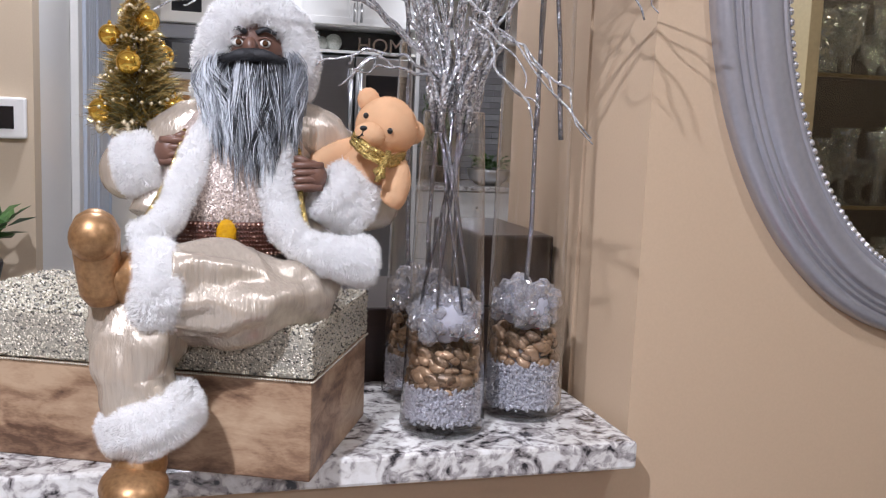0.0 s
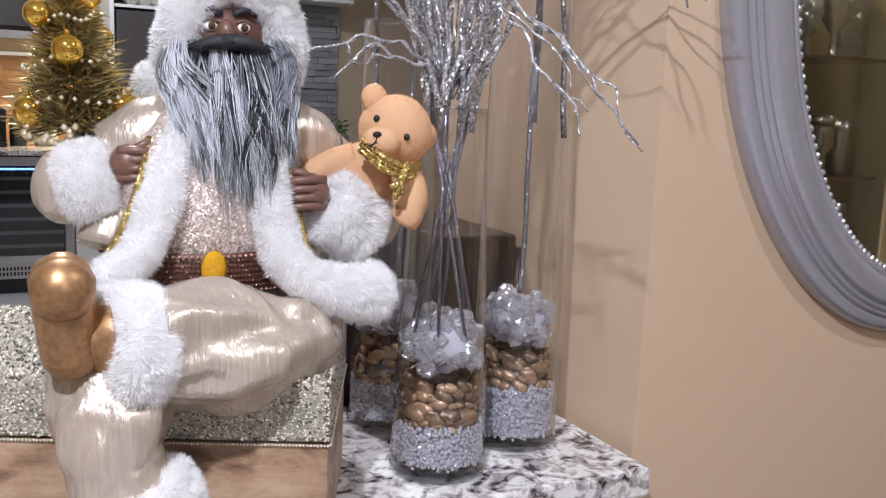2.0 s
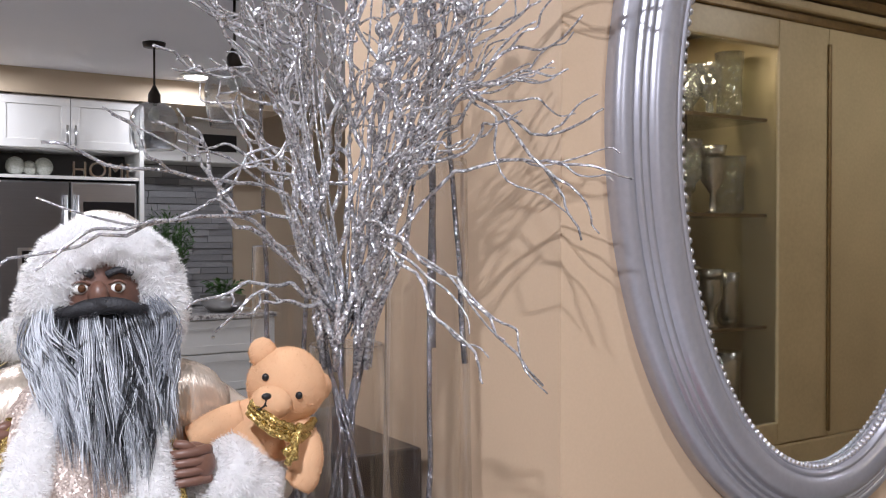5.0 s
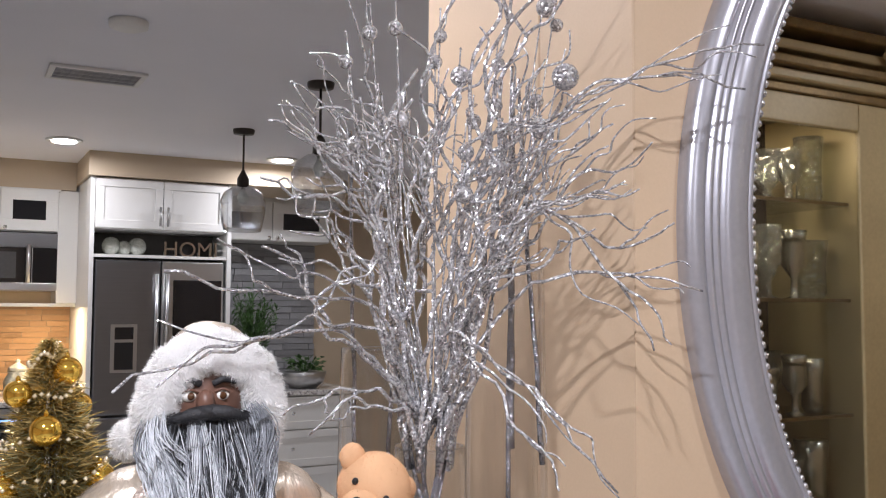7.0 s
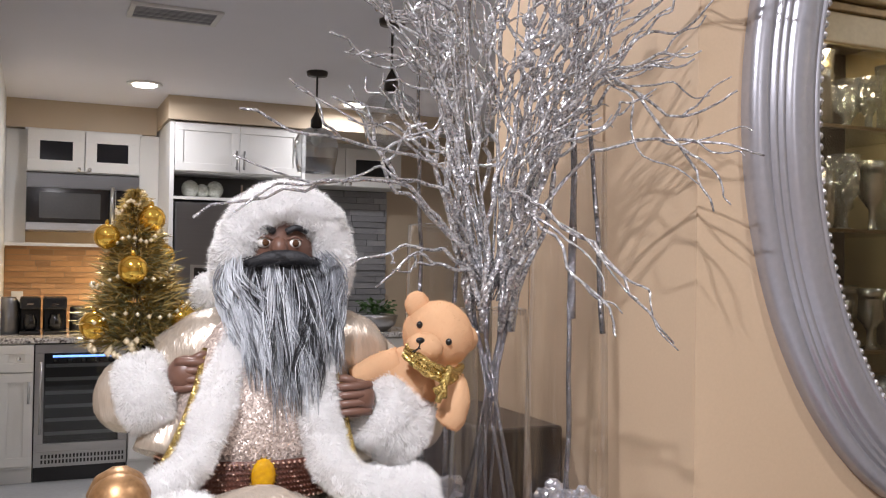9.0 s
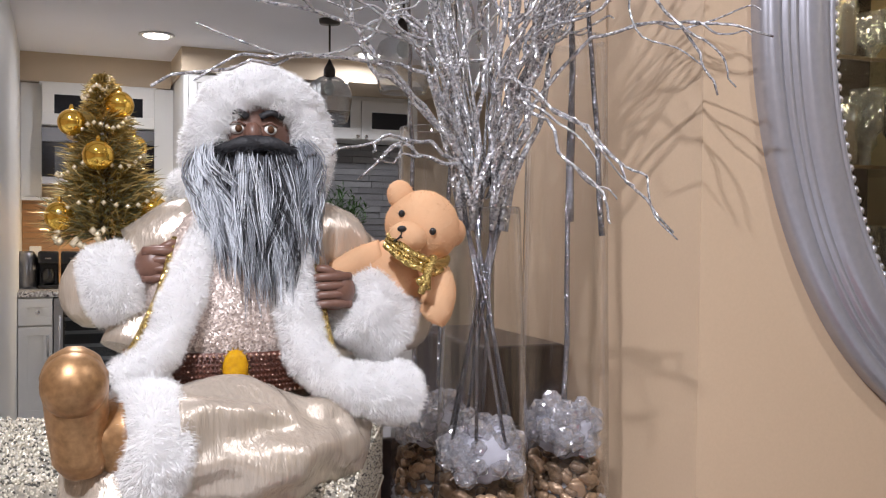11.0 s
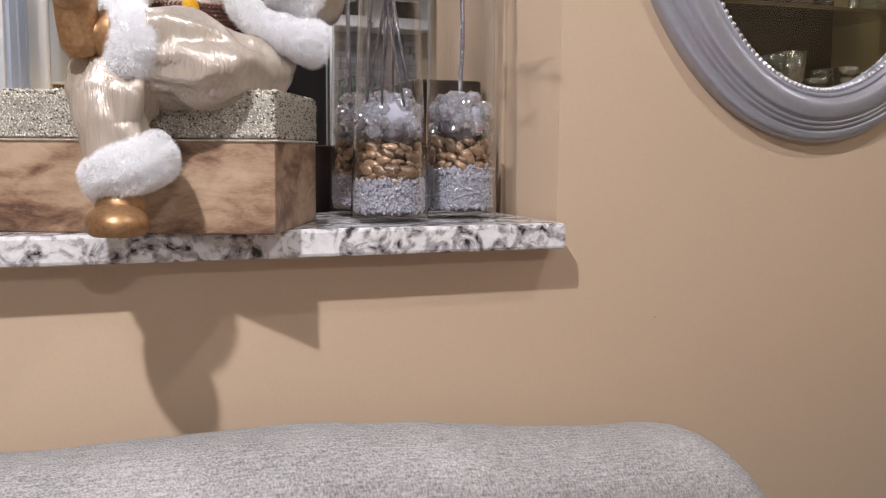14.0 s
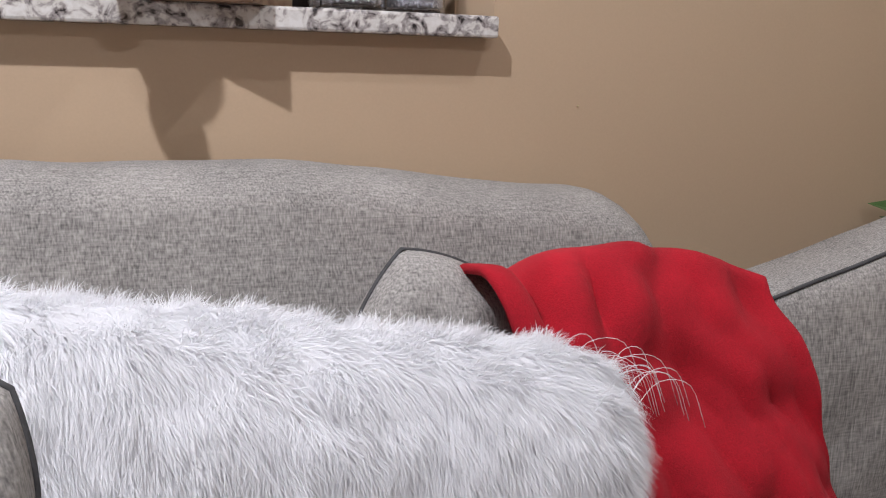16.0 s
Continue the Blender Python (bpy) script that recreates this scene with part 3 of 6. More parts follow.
back_cushion = thing("back_cushion", (0.48, -0.44, 0.3), "grey heathered box cushion with dark piping on the sofa", "cushion")
bm = bmesh.new()
NC = 26
for side in range(2):
    g = []
    for i in range(NC + 1):
        row = []
        for j in range(NC + 1):
            u, v = i / NC, j / NC
            full = max(0.0, (1 - abs(2 * u - 1) ** 3) * (1 - abs(2 * v - 1) ** 3)) ** 0.6
            y = (-0.035 * full if side == 0 else 0.12 + 0.03 * full) + 0.006 * noise.noise(Vector((u * 5, v * 5, side)))
            row.append(bm.verts.new(slope @ Vector((-0.15 + 0.6 * u, y, -0.46 + 0.46 * v))))
        g.append(row)
    for i in range(NC):
        for j in range(NC):
            q = (g[i][j], g[i + 1][j], g[i + 1][j + 1], g[i][j + 1])
            bm.faces.new(q if side == 0 else tuple(reversed(q)))
    if side == 0:
        fr = g
for j in range(NC):
    bm.faces.new((fr[0][j], fr[0][j + 1], g[0][j + 1], g[0][j]))
    bm.faces.new((fr[NC][j + 1], fr[NC][j], g[NC][j], g[NC][j + 1]))
    bm.faces.new((fr[j][NC], fr[j + 1][NC], g[j + 1][NC], g[j][NC]))
    bm.faces.new((fr[j + 1][0], fr[j][0], g[j][0], g[j + 1][0]))
edge = [v.co.copy() for v in [fr[0][j] for j in range(NC + 1)] + [fr[i][NC] for i in range(1, NC + 1)]]
part("cover", bm, M_SOFA, back_cushion, smooth=True)
bm = bmesh.new()
tube(bm, [p + Vector((0, -0.001, 0.001)) for p in edge], 0.0032, n=6)
part("piping", bm, M_PIPING, back_cushion, "dark grey corded piping")
cushion((-0.265, -0.56, 0.632), (0.25, 0.11, 0.27), (-16, 29, 6), "throw_cushion", M_SOFA, bend=0.17, label="grey fabric throw cushion half under the red blanket", category="cushion")
cushion((-0.8, -1.03, 0.728), (0.25, 0.11, 0.25), (-12, 10, 4), "side_cushion", M_SOFA, bend=0.2, label="grey fabric cushion with dark piping beside the fur pillow", category="cushion")

# red blanket thrown over the cushions
bm = bmesh.new()
NU, NV = 56, 64
grid = []
for i in range(NU + 1):
    u = i / NU
    col = []
    for j in range(NV + 1):
        v = j / NV
        w = v ** (1 + 1.3 * u)
        x = (-0.272 + 0.447 * u) * (1 - w) + (-0.05 + 0.435 * u) * w + 0.008 * math.sin(9 * v + 4 * u)
        crown = 0.768 - (0.05 if u > 0.5 else 0.022) * abs(2 * u - 1.0) ** 2.5 - 0.022 * math.exp(-((u - 0.17) / 0.08) ** 2)
        s = v * 1.25
        if s < 0.2:
            y, z = -0.46 - 0.12 * (s / 0.2), crown - (0.06 if u > 0.12 else 0.5 * u) * (1 - s / 0.2) ** 2
        else:
            k = (s - 0.2) / 1.05
            y, z = -0.58 - 0.13 * (1 - (1 - k) ** 2), crown - 0.44 * k ** 1.12
        fold = 0.014 * math.sin(15 * u - 5 * v + 2.4 * noise.noise(Vector((u * 2, v * 1.4, 3)))) * (0.4 + 0.6 * v)
        fold += 0.03 * noise.noise(Vector((u * 4.5, v * 4.5, 0.7))) + 0.016 * noise.noise(Vector((u * 8 + v * 3, v * 7, 5.7))) + 0.010 * noise.noise(Vector((u * 12, v * 10, 1.7)))
        fold += 0.02 * math.sin(24 * u + 7 * v + 1.5 * noise.noise(Vector((u * 3, v * 2, 9)))) * math.exp(-(u / 0.42) ** 2) * min(1, 4 * v)
        y -= fold
        z += 0.6 * fold * (1 - v)
        col.append(bm.verts.new((x, y, z)))
    grid.append(col)
for a, b in zip(grid, grid[1:]):
    for k in range(NV):
        bm.faces.new((a[k], a[k + 1], b[k + 1], b[k]))
red = solo("red_blanket", bm, M_RED, "bright red fleece blanket thrown in folds over the sofa cushions", "blanket", True)
sol = red.modifiers.new("thickness", "SOLIDIFY")
sol.thickness, sol.offset = 0.01, 1

# white long-haired pillow
pillow = thing("fur_pillow", (-0.6, -0.765, 0.47), "white shaggy long-haired pillow on the sofa", "pillow")
bm = bmesh.new()


def pillow_at(u, v):
    x = -1.15 + 1.005 * u
    top = 0.808 - 0.1 * max(0, (u - 0.4) / 0.6)
    a = v * math.pi
    w = 0.105 * (1 - max(0, (u - 0.9) / 0.1) ** 3 * 0.45)
    return Vector((x, -0.765 - w * math.cos(a) * 1.0, 0.47 + (top - 0.47) * math.sin(a) ** 0.42 - 0.02 * max(0, (u - 0.93) / 0.07) ** 2))


g = [[bm.verts.new(pillow_at(i / 60, j / 24) + Vector((0, 0, 0.01 * noise.noise(Vector((i * 0.15, j * 0.3, 0)))))) for j in range(25)] for i in range(61)]
for i in range(60):
    for j in range(24):
        bm.faces.new((g[i][j], g[i + 1][j], g[i + 1][j + 1], g[i][j + 1]))
bm.faces.new(g[0])
bm.faces.new(list(reversed(g[-1])))
bmesh.ops.recalc_face_normals(bm, faces=bm.faces)
hair = bmesh.new()
rnd = random.Random(5)
bm.faces.ensure_lookup_table()
for f in list(bm.faces):
    c = f.calc_center_median()
    if c.x < -1.02 or len(f.verts) > 6 and c.x < -0.5:
        continue
    n = int(f.calc_area() * (430000 if c.z > 0.56 and c.x > -1.0 else 20000))
    vs = [v.co for v in f.verts]
    for _ in range(n):
        p = spot_on(vs, rnd)
        lay = max(0.0, f.normal.z) ** 2
        way = f.normal * 0.5 + Vector((0.12, -0.1 - 0.3 * lay, -0.8 + 0.6 * lay)) + noise.noise_vector(p * 6) * 0.22 + noise.noise_vector(p * 30) * 0.55
        way += Vector((rnd.uniform(-0.36, 0.36), rnd.uniform(-0.36, 0.36), rnd.uniform(-0.36, 0.36)))
        strand(hair, p, way, rnd.uniform(0.013, 0.032), 0.0008, 0, 0.3, rnd, f.normal + 0.8 * noise.noise_vector(p * 300))
for k in range(26):
    p = Vector((-0.165 + rnd.uniform(-0.05, 0.005), -0.775 + rnd.uniform(-0.07, 0.05), 0.69 + rnd.uniform(-0.015, 0.0)))
    way = Vector((rnd.uniform(0.2, 1.0), rnd.uniform(-0.4, 0.3), rnd.uniform(0.5, 1.0)))
    ln = rnd.uniform(0.04, 0.085)
    tube(hair, smooth_path([p, p + way * ln * 0.5, p + way * ln * 0.85 + Vector((ln * 0.25, 0, -ln * 0.35)), p + way * ln + Vector((ln * 0.45, 0, -ln * 1.1))], 4), 0.0004, 0.0003, 3)
M_SHAG = plush("white_shag_hair", (0.9, 0.9, 0.915), 0.32, 0.05)
part("cover", bm, M_SHAG, pillow, smooth=True)
tagged(part("shag", hair, M_SHAG, pillow, "long white hair"), kind="stuff")

# ---- oval mirror ----
MC, MY = Vector((0.489, 0.01, 1.727)), 0.01
mirror = thing("wall_mirror", (MC.x, MY, MC.z - 0.535), "oval wall mirror in a silver-grey ridged frame with beaded edge", "mirror")
prof = [(0.0, 0.0), (0.0, 0.012), (0.003, 0.018), (0.009, 0.022), (0.018, 0.0245), (0.0235, 0.0245), (0.025, 0.0212), (0.0265, 0.0212), (0.028, 0.0262), (0.033, 0.0282), (0.0345, 0.025), (0.036, 0.025), (0.0375, 0.0292)]
prof += [(0.043, 0.0308), (0.0445, 0.0275), (0.046, 0.0275), (0.0475, 0.0318), (0.056, 0.0355), (0.068, 0.0372), (0.08, 0.0362), (0.09, 0.0325), (0.0925, 0.0285), (0.0945, 0.0285), (0.096, 0.0305), (0.101, 0.0295), (0.1035, 0.022), (0.112, 0.017), (0.112, 0.0)]
bm = bmesh.new()
rings = []
NE = 220
for k in range(NE):
    a = 2 * math.pi * k / NE
    c, s = math.cos(a), math.sin(a)
    rings.append([bm.verts.new((MC.x + (0.396 - d * 0.97) * c, MY - h, MC.z + (0.538 - d * 0.77) * s)) for d, h in prof])
for k in range(NE):
    a, b = rings[k], rings[(k + 1) % NE]
    for j in range(len(prof) - 1):
        bm.faces.new((a[j], b[j], b[j + 1], a[j + 1]))
bmesh.ops.recalc_face_normals(bm, faces=bm.faces)
frame_ob = part("mirror_frame", bm, M_FRAME, mirror, smooth=True)
bm = bmesh.new()
ring = [bm.verts.new((MC.x + 0.2905 * math.cos(2 * math.pi * k / NE), MY - 0.010, MC.z + 0.454 * math.sin(2 * math.pi * k / NE))) for k in range(NE)]
f = bm.faces.new(ring)
ext = bmesh.ops.extrude_face_region(bm, geom=[f])
for v in ext["geom"]:
    if isinstance(v, bmesh.types.BMVert):
        v.co.y -= 0.004
bmesh.ops.recalc_face_normals(bm, faces=bm.faces)
part("mirror_glass", bm, M_MIRROR, mirror, "clear silvered mirror glass")
bead = ball_mesh("bead", 0.0057, M_BEADFRAME, 2)
NB = 200
for k in range(NB):
    a = 2 * math.pi * k / NB
    piece("bead", bead, (MC.x + 0.2905 * math.cos(a), MY - 0.02, MC.z + 0.4545 * math.sin(a)), frame_ob)
bm = lathe([(0.0012, 0), (0.0016, 0.003), (0.0004, 0.006)], (0, 0, 0), 8)
for v in bm.verts:
    v.co = Vector((0.2, 0.011, 0.916)) + Vector((v.co.x, -v.co.z, v.co.y))
solo("nail", bm, M_CREAMWOOD, "small bare nail hole plug in the tan wall", "nail")

# ---- gift box on the ledge ----
BX = Matrix(((-0.914, 0.407, 0, -0.416), (0.407, 0.914, 0, -0.108), (0, 0, 1, LEDGE), (0, 0, 0, 1)))
BW, BD, BH, BL = 0.46, 0.25, 0.113, 0.173
chest = thing("keepsake_box", BX.translation + Vector((-0.15, 0.15, 0)), "brown wooden box with a champagne beaded lid on the granite ledge", "box")


def local_box(x0, x1, y0, y1, z0, z1, m, bevel=0.0):
    bm = box(x0, x1, y0, y1, z0, z1, bevel)
    bm.transform(m)
    bmesh.ops.recalc_face_normals(bm, faces=bm.faces)
    return bm


part("body", local_box(0, BW, 0, BD, 0.0, BH, BX, 0.002), M_BOXWOOD, chest, "brown grained wood sides")
lid = part("lid", local_box(-0.001, BW + 0.001, -0.001, BD + 0.001, BH + 0.001, BL - 0.002, BX, 0.006), M_BEADBASE, chest, "champagne beaded lid")
beads = bmesh.new()
rnd = random.Random(9)


def little(bm, c, r, mi=0):
    v = [bm.verts.new(c + Vector(q) * r) for q in ((1, 0, 0), (-1, 0, 0), (0, 1, 0), (0, -1, 0), (0, 0, 1), (0, 0, -1))]
    for a, b, d in ((0, 2, 4), (2, 1, 4), (1, 3, 4), (3, 0, 4), (2, 0, 5), (1, 2, 5), (3, 1, 5), (0, 3, 5)):
        f = bm.faces.new((v[a], v[b], v[d]))
        f.material_index, f.smooth = mi, True


for k in range(13500):
    q = rnd.random()
    if q < 0.4:
        c = Vector((rnd.uniform(0, BW), 0, rnd.uniform(BH + 0.004, BL)))
    elif q < 0.6:
        c = Vector((0, rnd.uniform(0, BD), rnd.uniform(BH + 0.004, BL)))
    else:
        c = Vector((rnd.uniform(0, BW), rnd.uniform(0, BD), BL - 0.001))
    little(beads, BX @ c, rnd.uniform(0.0012, 0.0028), 1 if rnd.random() < 0.22 else 0)
M_BEADDARK = mat("pewter_beads", (0.2, 0.19, 0.17), 0.25, 0.6, 0.3, 200, 500, 0)
tagged(part("beading", beads, [M_BEADS, M_BEADDARK], lid, "glittering champagne and pewter seed beads"), kind="stuff")
trim = bmesh.new()
for k in range(150):
    little(trim, BX @ Vector((BW * k / 149, -0.002, BH)), 0.0019)
for k in range(80):
    little(trim, BX @ Vector((-0.002, BD * k / 79, BH)), 0.0019)
part("bead_trim", trim, M_BEADS, lid, "row of champagne beads")

# ---- vases ----


def vase(at, height, r0, r1, seed, label, fine_top=0.062, rows=5):
    v = thing("glass_vase", at, label, "vase", "glass vases on the ledge")
    r = lambda z: r0 + (r1 - r0) * z / height
    t = 0.003
    wall = bmesh.new()
    n = 64
    prof = [(r(height * k / 10), height * k / 10) for k in range(11)] + [(r1 - t * 0.3, height + 0.0016), (r1 - t, height), (r1 - t, height - 0.006)]
    prof[0] = (r0, 0.0125)
    rings = [[wall.verts.new((at[0] + q * math.cos(6.2831853 * k / n), at[1] + q * math.sin(6.2831853 * k / n), at[2] + z)) for k in range(n)] for q, z in prof]
    for p, q in zip(rings, rings[1:]):
        for k in range(n):
            wall.faces.new((p[k], p[(k + 1) % n], q[(k + 1) % n], q[k]))
    part("wall", wall, M_GLASS, v, smooth=True)
    part("foot", lathe([(r0 - 0.004, 0.0), (r0, 0.003), (r0, 0.0124)], at, 64), M_GLASS, v, "thick clear glass foot", True)
    rnd = random.Random(seed)
    fine = bmesh.new()
    for k in range(3000):
        a, rr, z = rnd.uniform(0, 2 * math.pi), (r0 - 0.006) * rnd.random() ** 0.12, rnd.uniform(0.013, fine_top)
        little(fine, Vector(at) + Vector((rr * math.cos(a), rr * math.sin(a), z + 0.006 * rnd.random())), rnd.uniform(0.002, 0.0036))
    # Solid core added so the gaps between beads look bright, not dark.
    lathe([(r0 - 0.01, 0.016), (r0 - 0.009, 0.02), (r0 - 0.0105, fine_top), (r0 - 0.012, fine_top + 0.004)], at, 24, fine)
    fill = solo("bead_fill", fine, M_FINEBEAD, "layer of small clear glass beads round an added core in the vase", "beads", True, kind="stuff")
    pebbles = thing("pebble_layer", (at[0], at[1], at[2] + fine_top), "layer of gold painted pebbles in the vase", "pebbles")
    for k in range(18 * rows):
        row, col = divmod(k, 18)
        a = 6.2832 * (col + 0.5 * (row % 2)) / 18 + rnd.uniform(-0.13, 0.13)
        rr = r0 - 0.0125 - 0.001 * row + rnd.uniform(-0.002, 0.001)
        z = fine_top + 0.006 + 0.0108 * row + rnd.uniform(-0.004, 0.004)
        s = rnd.choice((0.6, 0.75, 0.9, 1.1, 1.45))
        piece("pebble", PEBBLES[k % 4], (at[0] + rr * math.cos(a), at[1] + rr * math.sin(a), at[2] + z), pebbles, (rnd.uniform(-40, 40), rnd.uniform(-40, 40), math.degrees(a) + 90), (s, s * 0.8, s))
    crystals = thing("crystal_layer", (at[0], at[1], at[2] + fine_top + 0.0108 * rows), "heap of clear faceted acrylic crystals in the vase", "crystals")
    for k in range(90):
        lev = k / 90
        z = fine_top + 0.0108 * rows + 0.012 + 0.05 * lev + 0.008 * rnd.random()
        a = rnd.uniform(0, 6.283)
        rr = (r0 - 0.0135) * (rnd.random() ** 0.25) * (1 if lev < 0.7 else 0.7)
        s = rnd.uniform(0.8, 1.15)
        piece("crystal", CRYSTALS[k % 3], (at[0] + rr * math.cos(a), at[1] + rr * math.sin(a), at[2] + z), crystals, (rnd.uniform(0, 360), rnd.uniform(0, 360), rnd.uniform(0, 360)), (s, s, s))
    # Pale core added inside: its colour stands in for light refracted by crystals.
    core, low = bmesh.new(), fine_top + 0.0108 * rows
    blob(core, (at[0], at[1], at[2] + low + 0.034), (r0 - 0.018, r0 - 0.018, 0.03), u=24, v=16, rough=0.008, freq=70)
    part("pale_core", core, M_INNER, crystals, "pale lumpy core added for the light inside the heap")
    return v


# colour of the added core, pale in place of refracted light
M_INNER = plush("pale_crystal_core", (0.86, 0.85, 0.93), 0.5, 0.1)
PEBBLES, CRYSTALS = [], []
for k in range(4):
    bm = bmesh.new()
    blob(bm, (0, 0, 0), (0.0098, 0.0066, 0.0068), u=10, v=7, rough=0.005, freq=90 + 13 * k)
    PEBBLES.append(finish(bm, "pebble", M_PEBBLE))
for k in range(3):
    bm = bmesh.new()
    bmesh.ops.create_icosphere(bm, subdivisions=1, radius=0.0128 - 0.0015 * k)
    for v in bm.verts:
        v.co *= 1 + 0.12 * noise.noise(v.co * 400 + Vector((k, 0, 0)))
    CRYSTALS.append(finish(bm, "crystal", M_CRYSTAL, False))
V1, V2, V3 = (-0.222, 0.056, LEDGE), (-0.093, 0.105, LEDGE), (-0.215, 0.215, LEDGE)
vase(V1, 0.41, 0.056, 0.039, 1, "tall tapered clear glass vase holding glittered branches", 0.058, 5)
vase(V2, 0.61, 0.055, 0.046, 2, "taller clear glass vase with one glittered stick", 0.076, 4)
vase(V3, 0.51, 0.055, 0.044, 3, "clear glass vase standing behind the others")

# ---- glittered branches ----


def wavy(p, q, bend, waves, rnd, n=9, droop=0.0):
    p, q = Vector(p), Vector(q)
    side = Vector((rnd.uniform(-1, 1), rnd.uniform(-1, 1), rnd.uniform(-0.4, 0.4)))
    off = [rnd.uniform(0, 6.28) for _ in range(3)]
    out = []
    ln = (q - p).length
    for k in range(n + 1):
        t = k / n
        w = Vector([math.sin(waves * 6.28 * t + o) for o in off]) * bend * ln * min(1, 3 * t)
        out.append(p.lerp(q, t) + w + side * ln * 0.1 * math.sin(math.pi * t) + Vector((0, 0, -droop * ln * t * t)))
    return smooth_path(out, 3)


BR = thing("branch_bundle", (V1[0], V1[1], LEDGE + 0.19), "bundle of curly silver glittered branches in the tall vase", "branches", "")
rnd = random.Random(21)
MX, MYV, RIM = V1[0], V1[1], LEDGE + 0.41
mains = []
for k in range(24):
    a = k * 2.39996 + 0.4
    rim = Vector((MX + 0.024 * math.cos(a), MYV + 0.024 * math.sin(a), RIM))
    spread = rnd.uniform(0.01, 0.12)
    mid = Vector((MX + 0.004 + (0.03 + spread * 0.55) * math.cos(a), MYV + (0.03 + spread * 0.5) * math.sin(a), rnd.uniform(1.6, 1.7)))
    tip = Vector((MX + 0.02 + (0.03 + spread * 0.85) * math.cos(a), MYV + (0.04 + spread * 0.9) * math.sin(a), rnd.uniform(1.76, 1.93) if k % 5 else rnd.uniform(1.98, 2.14)))
    if tip.x < MX:
        tip.x, mid.x = MX + (tip.x - MX) * 0.72, MX + (mid.x - MX) * 0.85
    if k < 8:
        foot = Vector((MX + 0.036 * math.cos(a + 2.8), MYV + 0.036 * math.sin(a + 2.8), LEDGE + 0.19))
        stem = bmesh.new()
        tube(stem, [foot - Vector((0, 0, 0.03)), foot.lerp(rim, 0.5) + Vector((rnd.uniform(-0.004, 0.004), 0, 0)), rim], 0.0019, 0.0024, 6)
        trunk = [rim]
        mains.append(rim)
    else:
        start = mains[k % 8] - Vector((0, 0, 0.012 * (k // 8)))
        trunk = [start, start.lerp(mid, 0.3)]
        rim = trunk[-1]
    trunk += wavy(rim, mid, 0.035, 1.4, rnd, 6)[1:] + wavy(mid, tip, 0.036, 2.6, rnd, 10)[1:]
    bm = bmesh.new()
    tube(bm, trunk, 0.0036, 0.0018, 7)
    branch = part("branch", bm, M_SILVER, BR)
    if k < 8:
        part("stem", stem, M_STICK, branch, "thin bare grey stem", True)
    for s in range(4):
        j = int(len(trunk) * rnd.uniform(0.36, 0.9))
        p = trunk[j]
        out = (p - Vector((MX, MYV, p.z)))
        out = out.normalized() if out.length > 0.01 else Vector((math.cos(a), math.sin(a), 0))
        out = (out + Vector((rnd.uniform(-0.8, 0.8), rnd.uniform(-0.8, 0.8), 0))).normalized()
        q = p + out * rnd.uniform(0.04, 0.15) + Vector((0, 0, rnd.uniform(0.01, 0.14)))
        q.y = min(q.y, 0.30)
        q.x = min(q.x, 0.012) if q.y > -0.03 else q.x
        w = wavy(p, q, 0.05, 1.8, rnd, 7)
        bm = bmesh.new()
        tube(bm, w, 0.0024, 0.001, 5)
        part("twig", bm, M_SILVER, branch)
        if rnd.random() < 0.6:
            i = len(w) // 2
            bm = bmesh.new()
            tube(bm, wavy(w[i], w[i] + (q - p) * 0.4 + Vector((rnd.uniform(-0.04, 0.04), rnd.uniform(-0.04, 0.04), rnd.uniform(-0.02, 0.05))), 0.06, 1.4, rnd, 5), 0.0015, 0.0008, 4)
            part("twig", bm, M_SILVER, branch)

# long reaching twigs, each a bent line with a fork
REACH_RIGHT = [
    ((-0.236, -0.02, 1.605), (-0.196, -0.10, 1.548), (-0.120, -0.14, 1.456)),
    ((-0.234, -0.05, 1.584), (-0.216, -0.12, 1.519), (-0.179, -0.14, 1.463)),
    ((-0.147, -0.02, 1.744), (-0.076, -0.09, 1.658), (-0.052, -0.12, 1.588)),
    ((-0.126, 0.0, 1.66), (-0.057, -0.075, 1.667), (0.011, -0.12, 1.656)),
    ((-0.111, 0.0, 1.818), (-0.036, -0.08, 1.889), (0.101, -0.12, 1.933)),
    ((-0.094, -0.02, 1.851), (-0.008, -0.07, 1.893), (0.094, -0.10, 1.879)),
    ((-0.119, 0.0, 1.735), (-0.049, -0.05, 1.694), (0.004, -0.09, 1.723)),
    ((-0.134, 0.0, 1.759), (-0.100, -0.04, 1.80), (-0.067, -0.07, 1.832)),
    ((-0.126, 0.0, 1.728), (-0.086, -0.04, 1.75), (-0.033, -0.06, 1.762)),
]
